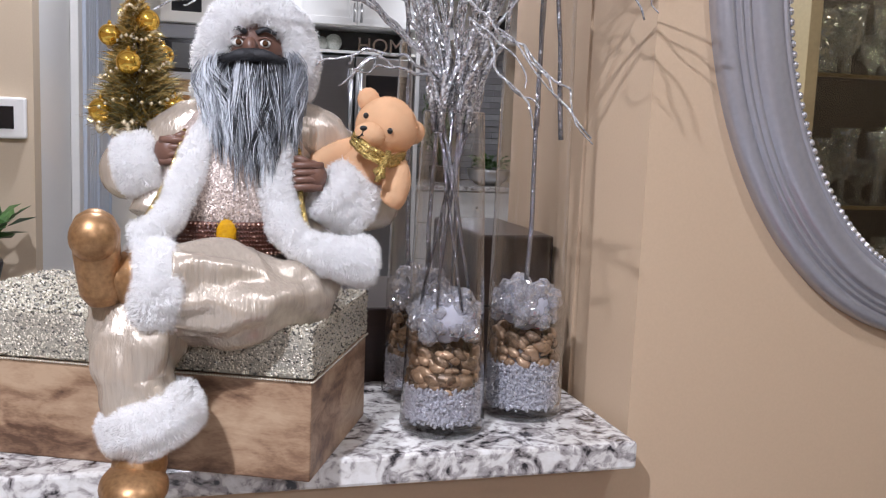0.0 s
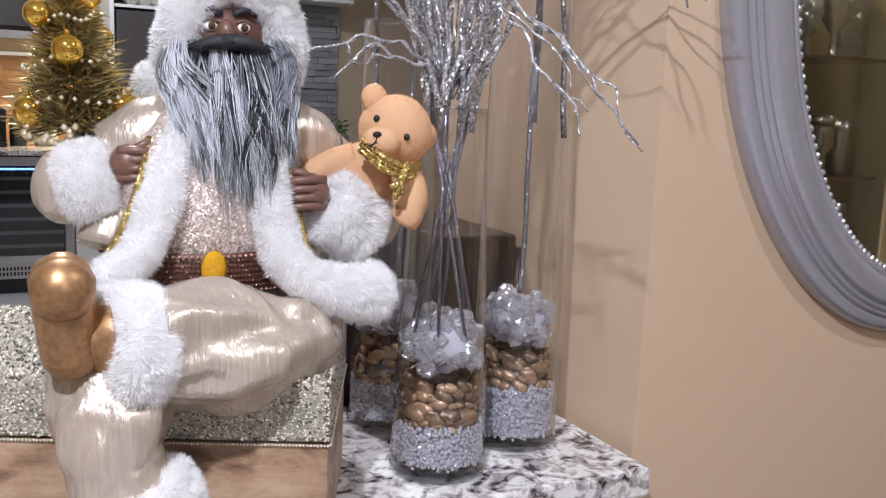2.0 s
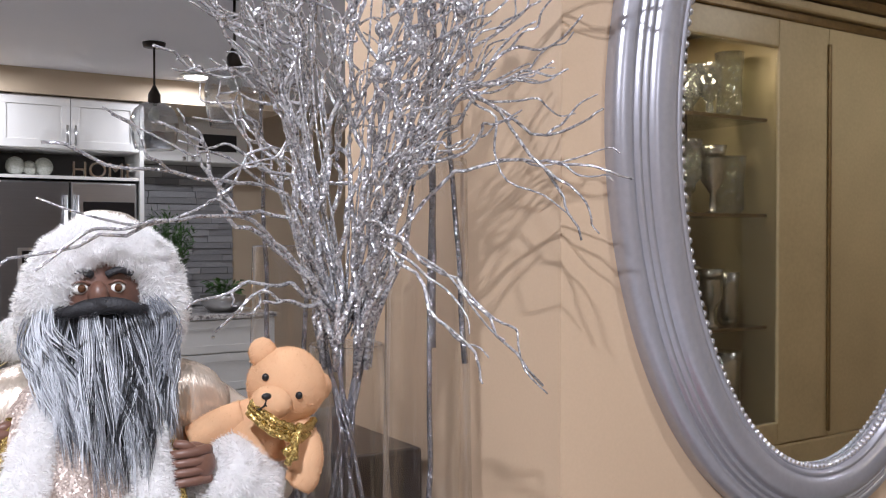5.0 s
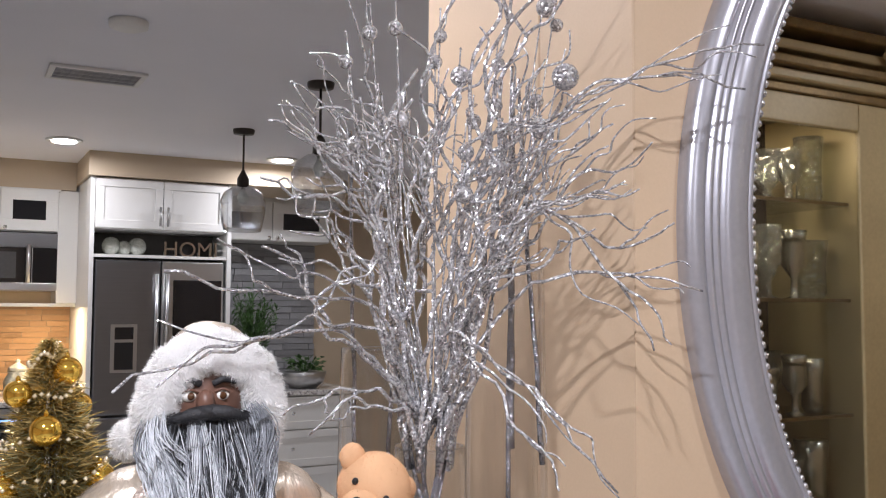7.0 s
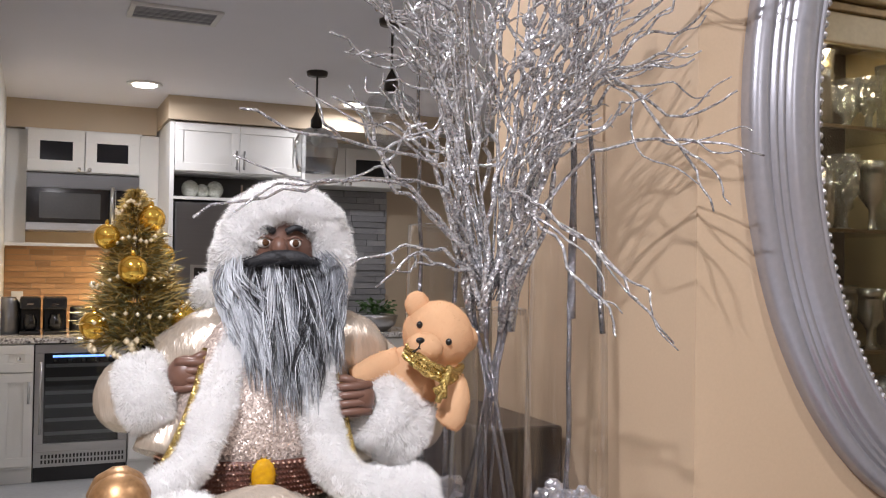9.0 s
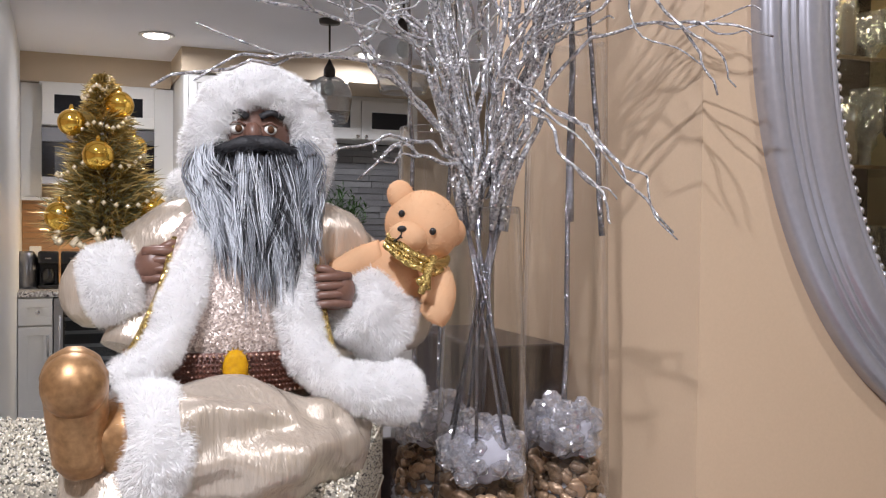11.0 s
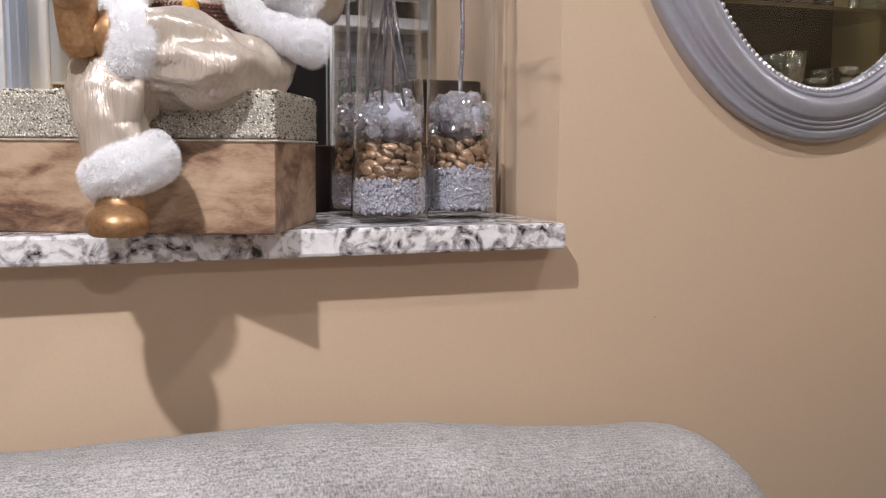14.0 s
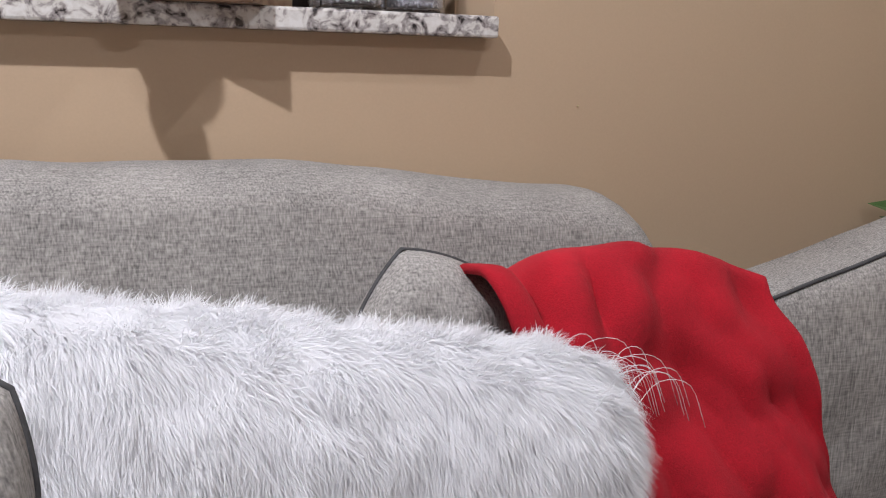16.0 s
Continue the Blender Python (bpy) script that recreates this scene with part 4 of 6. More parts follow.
REACH_LEFT = [
    ((-0.316, 0.0, 1.631), (-0.44, -0.06, 1.64), (-0.539, -0.09, 1.66)),
    ((-0.322, 0.0, 1.614), (-0.458, -0.07, 1.604), (-0.579, -0.10, 1.565)),
    ((-0.314, 0.02, 1.732), (-0.38, -0.02, 1.787), (-0.446, -0.04, 1.805)),
    ((-0.311, 0.02, 1.735), (-0.362, 0.01, 1.785), (-0.401, 0.0, 1.819)),
    ((-0.387, -0.03, 1.633), (-0.404, -0.035, 1.667), (-0.443, -0.05, 1.688)),
    ((-0.387, -0.03, 1.623), (-0.366, -0.02, 1.655), (-0.34, -0.02, 1.676)),
    ((-0.308, 0.02, 1.715), (-0.38, -0.01, 1.735), (-0.448, -0.03, 1.746)),
    ((-0.314, 0.03, 1.547), (-0.36, 0.02, 1.543), (-0.401, 0.02, 1.524)),
    ((-0.295, 0.03, 1.529), (-0.335, 0.02, 1.536), (-0.369, 0.02, 1.506)),
]
for pts in REACH_RIGHT + REACH_LEFT:
    pts = [Vector(p) for p in pts]
    bm = bmesh.new()
    line = smooth_path([Vector((MX, MYV, RIM + 0.02)), (pts[0] + Vector((MX, MYV, RIM + 0.02))) / 2 + Vector((0, 0, 0.01))] + pts, 6)
    line = [p + 0.011 * noise.noise_vector(p * 34) for p in line]
    tube(bm, line, 0.0028, 0.0012, 6)
    branch = part("branch", bm, M_SILVER, BR)
    for s in (0.55, 0.75):
        p = line[int(len(line) * s)]
        d = (line[-1] - p)
        q = p + d * 0.75 + Vector((rnd.uniform(-0.03, 0.03), rnd.uniform(-0.03, 0.0), rnd.uniform(-0.03, 0.04)))
        bm = bmesh.new()
        tube(bm, wavy(p, q, 0.05, 1.5, rnd, 6), 0.0017, 0.0008, 5)
        part("twig", bm, M_SILVER, branch)

PICKS = [(-0.348, 0.0, 1.877, 0.0075), (-0.309, 0.03, 1.92, 0.0085), (-0.27, 0.05, 1.936, 0.0085), (-0.21, 0.07, 1.911, 0.0085), (-0.23, 0.02, 1.925, 0.0075), (-0.216, 0.0, 1.878, 0.0112), (-0.132, 0.06, 1.916, 0.0085), (-0.084, 0.03, 1.983, 0.0125), (-0.049, 0.06, 1.975, 0.0085), (-0.101, -0.03, 1.885, 0.0152)]
PICKS += [(-0.086, 0.05, 1.875, 0.0095), (-0.115, 0.0, 1.832, 0.012), (-0.299, -0.02, 1.818, 0.0115), (-0.29, 0.04, 1.829, 0.0065), (-0.155, 0.03, 1.859, 0.009), (-0.165, 0.06, 1.845, 0.009), (-0.209, 0.0, 1.797, 0.009), (-0.191, -0.04, 1.777, 0.0105), (-0.228, -0.03, 1.747, 0.0095), (-0.328, 0.02, 1.799, 0.0085)]
for x, y, z, r in PICKS:
    pick = thing("ball_pick", (MX, MYV, RIM + 0.01), "silver glitter ball on a beaded stem among the branches", "pick", "ball picks among the branches")
    end = Vector((x, y, z))
    foot = Vector((MX + rnd.uniform(-0.015, 0.015), MYV + rnd.uniform(-0.015, 0.015), RIM + 0.01))
    rim = Vector((MX + (x - MX) * 0.22, MYV + (y - MYV) * 0.22, RIM + 0.09))
    line = smooth_path([foot, rim, rim.lerp(end, 0.5) + Vector(((x - MX) * 0.12, 0, 0.01)), end + Vector((0, 0, 0.03))], 7)
    bm = bmesh.new()
    tube(bm, line, 0.0012, 0.001, 5)
    for k in range(16):
        little(bm, line[len(line) - 1 - int(k * 0.7)].lerp(line[len(line) - 2 - int(k * 0.7)], (k * 0.7) % 1), 0.0021)
    part("stem", bm, M_SILVER, pick)
    bm = bmesh.new()
    bmesh.ops.create_icosphere(bm, subdivisions=3, radius=r, matrix=Matrix.Translation(end))
    part("ball", bm, M_SILVER, pick, smooth=True)

for foot, top in (((-0.098, 0.095, LEDGE + 0.17), (-0.088, 0.10, 1.93)), ((-0.10, 0.08, 1.467), (-0.105, 0.07, 1.90)), ((-0.078, 0.05, 1.452), (-0.11, 0.05, 1.90)), ((-0.21, 0.21, LEDGE + 0.18), (-0.20, 0.17, 1.9)), ((-0.235, 0.22, LEDGE + 0.18), (-0.26, 0.2, 1.85))):
    bm = bmesh.new()
    foot, top = Vector(foot), Vector(top)
    tube(bm, [foot.lerp(top, k / 24) + 0.0035 * noise.noise_vector(foot.lerp(top, k / 24) * 14) for k in range(25)], 0.0036, 0.002, 7)
    if foot[2] > LEDGE + 0.3:
        part("branch", bm, M_STICK, BR, "bare straight grey branch end", True)
        continue
    solo("glitter_stick", bm, M_STICK, "straight grey glittered stick standing in a vase", "stick", True, "glittered sticks")

# ---- seated doll on the box, one mesh ----
S = bmesh.new()
FU, SA, SH, SK, DH, GH, LH, BO, BE, ST, AM, GT, EW, IR = range(14)
SMATS = [M_FUR, M_SATIN, M_SHIRT, M_SKIN, M_DARKHAIR, M_GREYHAIR, M_LIGHTHAIR, M_BOOT, M_BELT, M_STUD, M_AMBER, M_GOLDTRIM, M_EYEWHITE, M_IRIS]


def furtube(pts, radii, n=16, steps=5):
    line = smooth_path(pts, steps)
    rr = [float(np.interp(k / (len(line) - 1) * (len(radii) - 1), range(len(radii)), radii)) * (1 + 0.1 * noise.noise(line[k] * 60)) for k in range(len(line))]
    # round off both ends
    a, b = line[0], line[-1]
    d0, d1 = (line[0] - line[1]).normalized(), (line[-1] - line[-2]).normalized()
    cap = ((0.24, 0.36), (0.22, 0.64), (0.16, 0.86), (0.08, 0.96))
    line = [a + d0 * rr[0] * h for h, _ in cap] + line + [b + d1 * rr[-1] * h for h, _ in reversed(cap)]
    rr = [rr[0] * q for _, q in cap] + rr + [rr[-1] * q for _, q in reversed(cap)]
    tube(S, line, 0, n=n, mi=FU, radii=rr)


def clothtube(pts, radii, mi=SA, n=24, steps=7, crease=0.005, freq=30.0, run=(1, 1, 0.45)):
    line = smooth_path(pts, steps)
    rr = [float(np.interp(k / (len(line) - 1) * (len(radii) - 1), range(len(radii)), radii)) for k in range(len(line))]
    first = len(S.verts)
    tube(S, line, 0, n=n, mi=mi, radii=rr)
    S.verts.ensure_lookup_table()
    for k, v in enumerate(S.verts[first:]):
        c = line[min(k // n, len(line) - 1)]
        d = v.co - c
        if d.length > 1e-5:
            q = Vector((v.co.x * freq * run[0], v.co.y * freq * run[1], v.co.z * freq * run[2]))
            v.co += d.normalized() * crease * (noise.noise(q) + 0.5 * noise.noise(q * 2.3))


# trunk, coat and shoulders
blob(S, (-0.492, 0.035, 1.375), (0.088, 0.078, 0.115), SH, u=32, v=24, rough=0.003)
blob(S, (-0.474, 0.07, 1.37), (0.102, 0.072, 0.125), SA, u=32, v=24, rough=0.006, freq=30)
clothtube([(-0.578, 0.05, 1.425), (-0.535, 0.045, 1.443), (-0.47, 0.055, 1.45), (-0.405, 0.045, 1.443), (-0.37, 0.045, 1.425)], [0.032, 0.04, 0.045, 0.04, 0.032])
clothtube([(-0.55, 0.03, 1.45), (-0.562, 0.035, 1.40), (-0.582, 0.02, 1.345)], [0.014, 0.02, 0.026])
clothtube([(-0.43, 0.025, 1.45), (-0.412, 0.025, 1.39), (-0.392, 0.0, 1.33)], [0.018, 0.024, 0.026])
# belt: a band round the belly with two rows of studs
band = []
for k in range(49):
    a = math.pi * (1.02 + 0.96 * k / 48)
    for z, g in ((1.312, 0.0), (1.315, 0.003), (1.346, 0.003), (1.349, 0.0)):
        band.append(S.verts.new((-0.494 + (0.091 + g) * math.cos(a), 0.035 + (0.08 + g) * math.sin(a), z)))
for k in range(48):
    for j in range(3):
        f = S.faces.new((band[4 * k + j], band[4 * k + 4 + j], band[4 * k + 5 + j], band[4 * k + 1 + j]))
        f.material_index, f.smooth = BE, True
for k in range(56):
    a = math.pi * (1.02 + 0.96 * k / 55)
    for z in (1.347, 1.315):
        little(S, Vector((-0.494 + 0.0965 * math.cos(a), 0.035 + 0.0855 * math.sin(a), z)), 0.0021, ST)
for k in range(84):
    a = math.pi * (1.02 + 0.96 * k / 83)
    for row in range(6):
        little(S, Vector((-0.494 + 0.0955 * math.cos(a), 0.035 + 0.0845 * math.sin(a), 1.3195 + 0.0047 * row)), 0.0017, BE if (k + row) % 5 else ST)
blob(S, (-0.505, -0.053, 1.337), (0.0115, 0.007, 0.0165), AM, u=10, v=7)
for k in range(18):
    a = 2 * math.pi * k / 18
    little(S, Vector((-0.505 + 0.0122 * math.cos(a), -0.0535, 1.337 + 0.0172 * math.sin(a))), 0.0013, GT)
# lap and crossed leg
blob(S, (-0.475, 0.015, 1.275), (0.095, 0.085, 0.042), SA, u=30, v=18, rough=0.006, freq=30)
clothtube([(-0.395, 0.0, 1.27), (-0.43, -0.045, 1.266), (-0.485, -0.075, 1.267), (-0.54, -0.092, 1.279), (-0.575, -0.10, 1.286)], [0.026, 0.042, 0.054, 0.052, 0.048], n=56, steps=16, crease=0.012, freq=26, run=(0.45, 1, 1))
furtube([(-0.572, -0.099, 1.286), (-0.584, -0.103, 1.287), (-0.595, -0.106, 1.288)], [0.05, 0.0525, 0.049], n=30)
clothtube([(-0.60, -0.106, 1.298), (-0.622, -0.108, 1.298)], [0.031, 0.021], mi=BO)
clothtube([(-0.627, -0.11, 1.272), (-0.628, -0.111, 1.284), (-0.63, -0.113, 1.305), (-0.632, -0.118, 1.33), (-0.633, -0.121, 1.348), (-0.633, -0.121, 1.362), (-0.633, -0.12, 1.369)], [0.014, 0.0215, 0.0225, 0.0235, 0.0245, 0.018, 0.006], mi=BO, n=26, crease=0.0015)
blob(S, (-0.634, -0.13, 1.342), (0.0235, 0.022, 0.025), BO, u=22, v=16)
# hanging leg
clothtube([(-0.53, -0.04, 1.262), (-0.585, -0.08, 1.256), (-0.597, -0.097, 1.228), (-0.598, -0.104, 1.192), (-0.588, -0.108, 1.166), (-0.581, -0.11, 1.15)], [0.034, 0.046, 0.048, 0.041, 0.041, 0.046], n=48, steps=16, crease=0.011, freq=34)
furtube([(-0.5865, -0.109, 1.165), (-0.58, -0.111, 1.15), (-0.5735, -0.112, 1.135)], [0.05, 0.0545, 0.05], n=30)
blob(S, (-0.592, -0.122, 1.108), (0.028, 0.03, 0.024), BO, u=18, v=12)
blob(S, (-0.597, -0.138, 1.09), (0.0345, 0.046, 0.0235), BO, u=22, v=14, squash=lambda q: Vector((q.x, q.y, max(q.z, -0.55))))
# arms, cuffs and fists
clothtube([(-0.545, 0.07, 1.44), (-0.585, 0.085, 1.415), (-0.612, 0.065, 1.4), (-0.604, 0.045, 1.403)], [0.03, 0.033, 0.033, 0.03], crease=0.007)
furtube([(-0.611, 0.034, 1.402), (-0.597, 0.03, 1.406), (-0.583, 0.026, 1.41)], [0.035, 0.0375, 0.034], n=26)
clothtube([(-0.385, 0.06, 1.44), (-0.346, 0.055, 1.402), (-0.337, 0.022, 1.374), (-0.355, 0.0, 1.372)], [0.03, 0.037, 0.037, 0.033], crease=0.007)
furtube([(-0.354, -0.012, 1.366), (-0.372, -0.018, 1.377), (-0.389, -0.022, 1.388)], [0.036, 0.0395, 0.036], n=26)


def fist(c, s):
    c = Vector(c)
    blob(S, c, (0.0195, 0.0165, 0.0185), SK, u=16, v=12)
    for k in range(4):
        z = 0.012 - 0.008 * k
        line = [c + Vector((-s * 0.012, -0.006, z)), c + Vector((s * 0.004, -0.014, z + 0.001)), c + Vector((s * 0.018, -0.011, z)), c + Vector((s * 0.021, -0.001, z - 0.001))]
        tube(S, smooth_path(line, 4), 0.0047, 0.0036, 10, SK)
    tube(S, smooth_path([c + Vector((0, -0.008, 0.012)), c + Vector((s * 0.01, -0.012, 0.019)), c + Vector((s * 0.018, -0.008, 0.02))], 3), 0.0046, 0.0036, 8, SK)


fist((-0.563, 0.012, 1.423), 1)
fist((-0.413, -0.034, 1.401), -1)
# fur edges of the coat and their gold braid
furtube([(-0.512, 0.012, 1.47), (-0.523, -0.008, 1.447), (-0.536, -0.025, 1.42), (-0.549, -0.038, 1.392), (-0.561, -0.047, 1.362), (-0.578, -0.052, 1.342), (-0.6, -0.052, 1.333)], [0.013, 0.015, 0.016, 0.0165, 0.0165, 0.016, 0.013], n=22)
furtube([(-0.45, 0.0, 1.455), (-0.451, -0.028, 1.425), (-0.45, -0.044, 1.385), (-0.443, -0.054, 1.35), (-0.426, -0.058, 1.328), (-0.398, -0.058, 1.315), (-0.368, -0.05, 1.308), (-0.35, -0.044, 1.306)], [0.014, 0.017, 0.0175, 0.018, 0.018, 0.02, 0.024, 0.028], n=24)
tube(S, smooth_path([(-0.548, 0.004, 1.447), (-0.561, -0.015, 1.407), (-0.579, -0.03, 1.368), (-0.594, -0.04, 1.345)], 5), 0.0038, 0.0038, 8, GT)
tube(S, smooth_path([(-0.424, -0.01, 1.43), (-0.425, -0.035, 1.39), (-0.42, -0.05, 1.352), (-0.411, -0.058, 1.332)], 5), 0.0038, 0.0038, 8, GT)
# head, hood, hair
blob(S, (-0.474, 0.062, 1.545), (0.047, 0.046, 0.058), SK, u=28, v=20)
blob(S, (-0.478, 0.014, 1.543), (0.0085, 0.01, 0.012), SK)
blob(S, (-0.456, 0.09, 1.566), (0.048, 0.05, 0.053), SA, u=28, v=18, rough=0.005, freq=30)
clothtube([(-0.455, 0.1, 1.585), (-0.47, 0.13, 1.56), (-0.498, 0.14, 1.522), (-0.518, 0.135, 1.503)], [0.03, 0.026, 0.016, 0.01])
furtube([(-0.518, 0.045, 1.498), (-0.52, 0.035, 1.53), (-0.507, 0.03, 1.568), (-0.472, 0.03, 1.588), (-0.431, 0.03, 1.572), (-0.415, 0.035, 1.53), (-0.419, 0.045, 1.495)], [0.016, 0.019, 0.02, 0.021, 0.02, 0.019, 0.016], n=24, steps=7)
furtube([(-0.5, 0.07, 1.5), (-0.505, 0.066, 1.53), (-0.497, 0.064, 1.565), (-0.468, 0.064, 1.583), (-0.432, 0.064, 1.568), (-0.418, 0.066, 1.53), (-0.42, 0.07, 1.495)], [0.018, 0.021, 0.022, 0.022, 0.022, 0.021, 0.018], n=22, steps=6)
blob(S, (-0.523, 0.131, 1.498), (0.0185, 0.018, 0.019), FU, u=18, v=14, rough=0.003)
for x, s in ((-0.4915, -1), (-0.4615, 1)):
    blob(S, (x, 0.0205, 1.5485), (0.0075, 0.005, 0.0052), EW, u=14, v=10)
    blob(S, (x + 0.0008, 0.0165, 1.5485), (0.0036, 0.0022, 0.0036), IR, u=12, v=8)
    tube(S, smooth_path([(x - s * 0.009, 0.017, 1.5595), (x + s * 0.001, 0.0145, 1.564), (x + s * 0.013, 0.02, 1.5605)], 4), 0.0034, 0.0026, 7, DH)
    tube(S, smooth_path([(x - 0.0075, 0.018, 1.5515), (x, 0.0152, 1.5548), (x + 0.0075, 0.018, 1.5515)], 4), 0.0011, 0.0013, 5, SK)
rnd = random.Random(12)
for s in (-1, 1):
    tube(S, smooth_path([(-0.475, 0.006, 1.534), (-0.475 + s * 0.015, 0.003, 1.534), (-0.475 + s * 0.03, 0.01, 1.529), (-0.475 + s * 0.04, 0.022, 1.529)], 5), 0.008, 0.0025, 10, DH)
    for k in range(170):
        t = rnd.random()
        p = Vector((-0.475 + s * 0.034 * t, 0.0 + 0.014 * t * t, 1.534 - 0.004 * t + rnd.uniform(-0.005, 0.005)))
        strand(S, p, Vector((s, -0.25, rnd.uniform(-0.5, 0.15))), rnd.uniform(0.007, 0.012), 0.0008, DH, 0.3, rnd)
blob(S, (-0.474, 0.028, 1.482), (0.046, 0.03, 0.058), DH, u=24, v=16, rough=0.004)
for lock in range(150):
    a = rnd.uniform(-1, 1)
    temple = lock % 6 == 0
    if temple:
        a = math.copysign(rnd.uniform(0.82, 1.0), a)
    root = Vector((-0.474 + 0.048 * a, 0.008 + 0.03 * a * a, 1.518 + 0.014 * abs(a) + rnd.uniform(-0.022, 0.004) + (rnd.uniform(0.0, 0.022) if temple else 0)))
    ln = rnd.uniform(0.078, 0.122) * (1 - 0.22 * abs(a))
    end = Vector((root.x - 0.006 * a + rnd.uniform(-0.012, 0.012), -0.052 + 0.026 * a * a + rnd.uniform(-0.008, 0.008), root.z - ln))
    mid = root.lerp(end, 0.4) + Vector((0.01 * a + rnd.uniform(-0.007, 0.007), -0.013 * (1 - 0.4 * abs(a)), 0))
    low = root.lerp(end, 0.75) + Vector((rnd.uniform(-0.008, 0.008), -0.006, 0))
    outer = abs(a) > 0.5
    tone = rnd.random()
    mi = LH if tone < (0.46 if outer else 0.36) else GH if temple or tone < (0.92 if outer else 0.74) else DH
    for k in range(16):
        off = Vector((rnd.uniform(-1, 1), rnd.uniform(-1, 1), rnd.uniform(-1, 1)))
        tail = rnd.uniform(0.78, 1.15)
        q = mi if rnd.random() < 0.75 else rnd.choice((GH, GH, LH))
        line = smooth_path([root + off * 0.005, mid + off * 0.0048, low + off * 0.003, root.lerp(end, tail) + off * 0.001], 4)
        tube(S, line, 0, n=3, mi=q, radii=[0.0006 * (1 - 0.8 * (w / 12) ** 2) for w in range(13)])
for v in S.verts:
    if v.link_faces and all(f.material_index == FU for f in v.link_faces):
        v.co += 0.0042 * noise.noise_vector(v.co * 75) + 0.0016 * noise.noise_vector(v.co * 190)
S.normal_update()
fuzz(S, [f for f in S.faces if f.material_index == FU], 950000, 0.0058, 0.00048, FU, 4, (0, 0, -0.1), 0.1, 0.4)
doll = solo("santa_doll", S, SMATS, "seated bearded doll in champagne satin, white fur and gold boots", "doll")

# ---- teddy bear in the doll's arm, one mesh ----
T = bmesh.new()
hc = Vector((-0.326, -0.03, 1.459))
blob(T, hc, (0.036, 0.033, 0.034), 0, (0, 18, 0), 24, 18, 0.001, 60)
blob(T, hc + Vector((-0.023, -0.021, -0.01)), (0.0185, 0.0175, 0.0155), 0, u=18, v=12)
for dx, dz in ((-0.021, 0.03), (0.033, -0.005)):
    blob(T, hc + Vector((dx, 0.004, dz)), (0.013, 0.008, 0.014), 0, (0, 25 if dx > 0 else -15, 0), 14, 10)
for dx, dz, dy in ((-0.028, 0.012, -0.0195), (-0.003, -0.004, -0.0335)):
    blob(T, hc + Vector((dx, dy, dz)), (0.0032, 0.0028, 0.0034), 1, u=10, v=8)
nose = hc + Vector((-0.033, -0.034, -0.002))
blob(T, nose, (0.0045, 0.003, 0.003), 1, u=10, v=8)
tube(T, smooth_path([nose, nose + Vector((-0.002, -0.001, -0.007)), nose + Vector((-0.007, 0.002, -0.011))], 4), 0.0009, 0.0009, 5, 1)
tube(T, smooth_path([nose + Vector((-0.002, -0.001, -0.007)), nose + Vector((0.004, 0.0, -0.01))], 4), 0.0009, 0.0009, 5, 1)
blob(T, (-0.347, -0.012, 1.412), (0.03, 0.026, 0.036), 0, (0, -20, 0), 20, 14, 0.001, 60)
tube(T, smooth_path([(-0.36, -0.014, 1.432), (-0.38, -0.006, 1.425), (-0.4, 0.004, 1.412)], 6), 0.015, 0.014, 14, 0)
tube(T, smooth_path([(-0.322, -0.035, 1.428), (-0.316, -0.047, 1.405), (-0.32, -0.052, 1.383), (-0.326, -0.05, 1.372)], 5), 0, n=14, mi=0, radii=[0.013 + 0.003 * math.sin(math.pi * min(1, k / 14)) - (0.009 if k > 14 else 0) for k in range(16)])
scarf = [hc + Vector((-0.041, -0.018, -0.012)), hc + Vector((-0.034, -0.034, -0.022)), hc + Vector((-0.02, -0.04, -0.031)), hc + Vector((-0.003, -0.036, -0.036)), hc + Vector((0.016, -0.02, -0.034))]
for off in (Vector(), Vector((-0.002, -0.001, -0.005)), Vector((0.001, -0.002, 0.004))):
    tube(T, [p + off + 0.002 * noise.noise_vector(p * 300) for p in smooth_path(scarf, 6)], 0.0034, 0.0034, 6, 2)
for e in ((-0.018, -0.043, -0.06), (-0.012, -0.044, -0.056), (-0.006, -0.044, -0.026), (-0.022, -0.043, -0.05)):
    tube(T, smooth_path([hc + Vector((-0.012, -0.043, -0.034)), hc + Vector((-0.013, -0.046, -0.044)), hc + Vector(e)], 4), 0.0042, 0.0035, 6, 2)
T.normal_update()
fuzz(T, [f for f in T.faces if f.material_index == 0], 300000, 0.0018, 0.0005, 0, 7, (0, 0, 0), 0.0, 0.8)
tagged(solo("teddy_bear", T, [M_BEAR, M_BLACK, M_GOLDTRIM], "small peach plush teddy bear with a gold tinsel scarf", "teddy bear"))

# ---- little golden tree in the doll's fist ----
TC = Vector((-0.6, 0.085, 1.446))
tree = thing("tinsel_tree", TC, "miniature gold tinsel christmas tree with baubles and pearl garland", "tree")
bm = bmesh.new()
tube(bm, [TC - Vector((-0.032, 0.045, 0.03)), TC, TC + Vector((-0.004, 0, 0.15))], 0.004, 0.0015, 8)
part("trunk", bm, M_BRONZE, tree)
rnd = random.Random(31)
bm = bmesh.new()
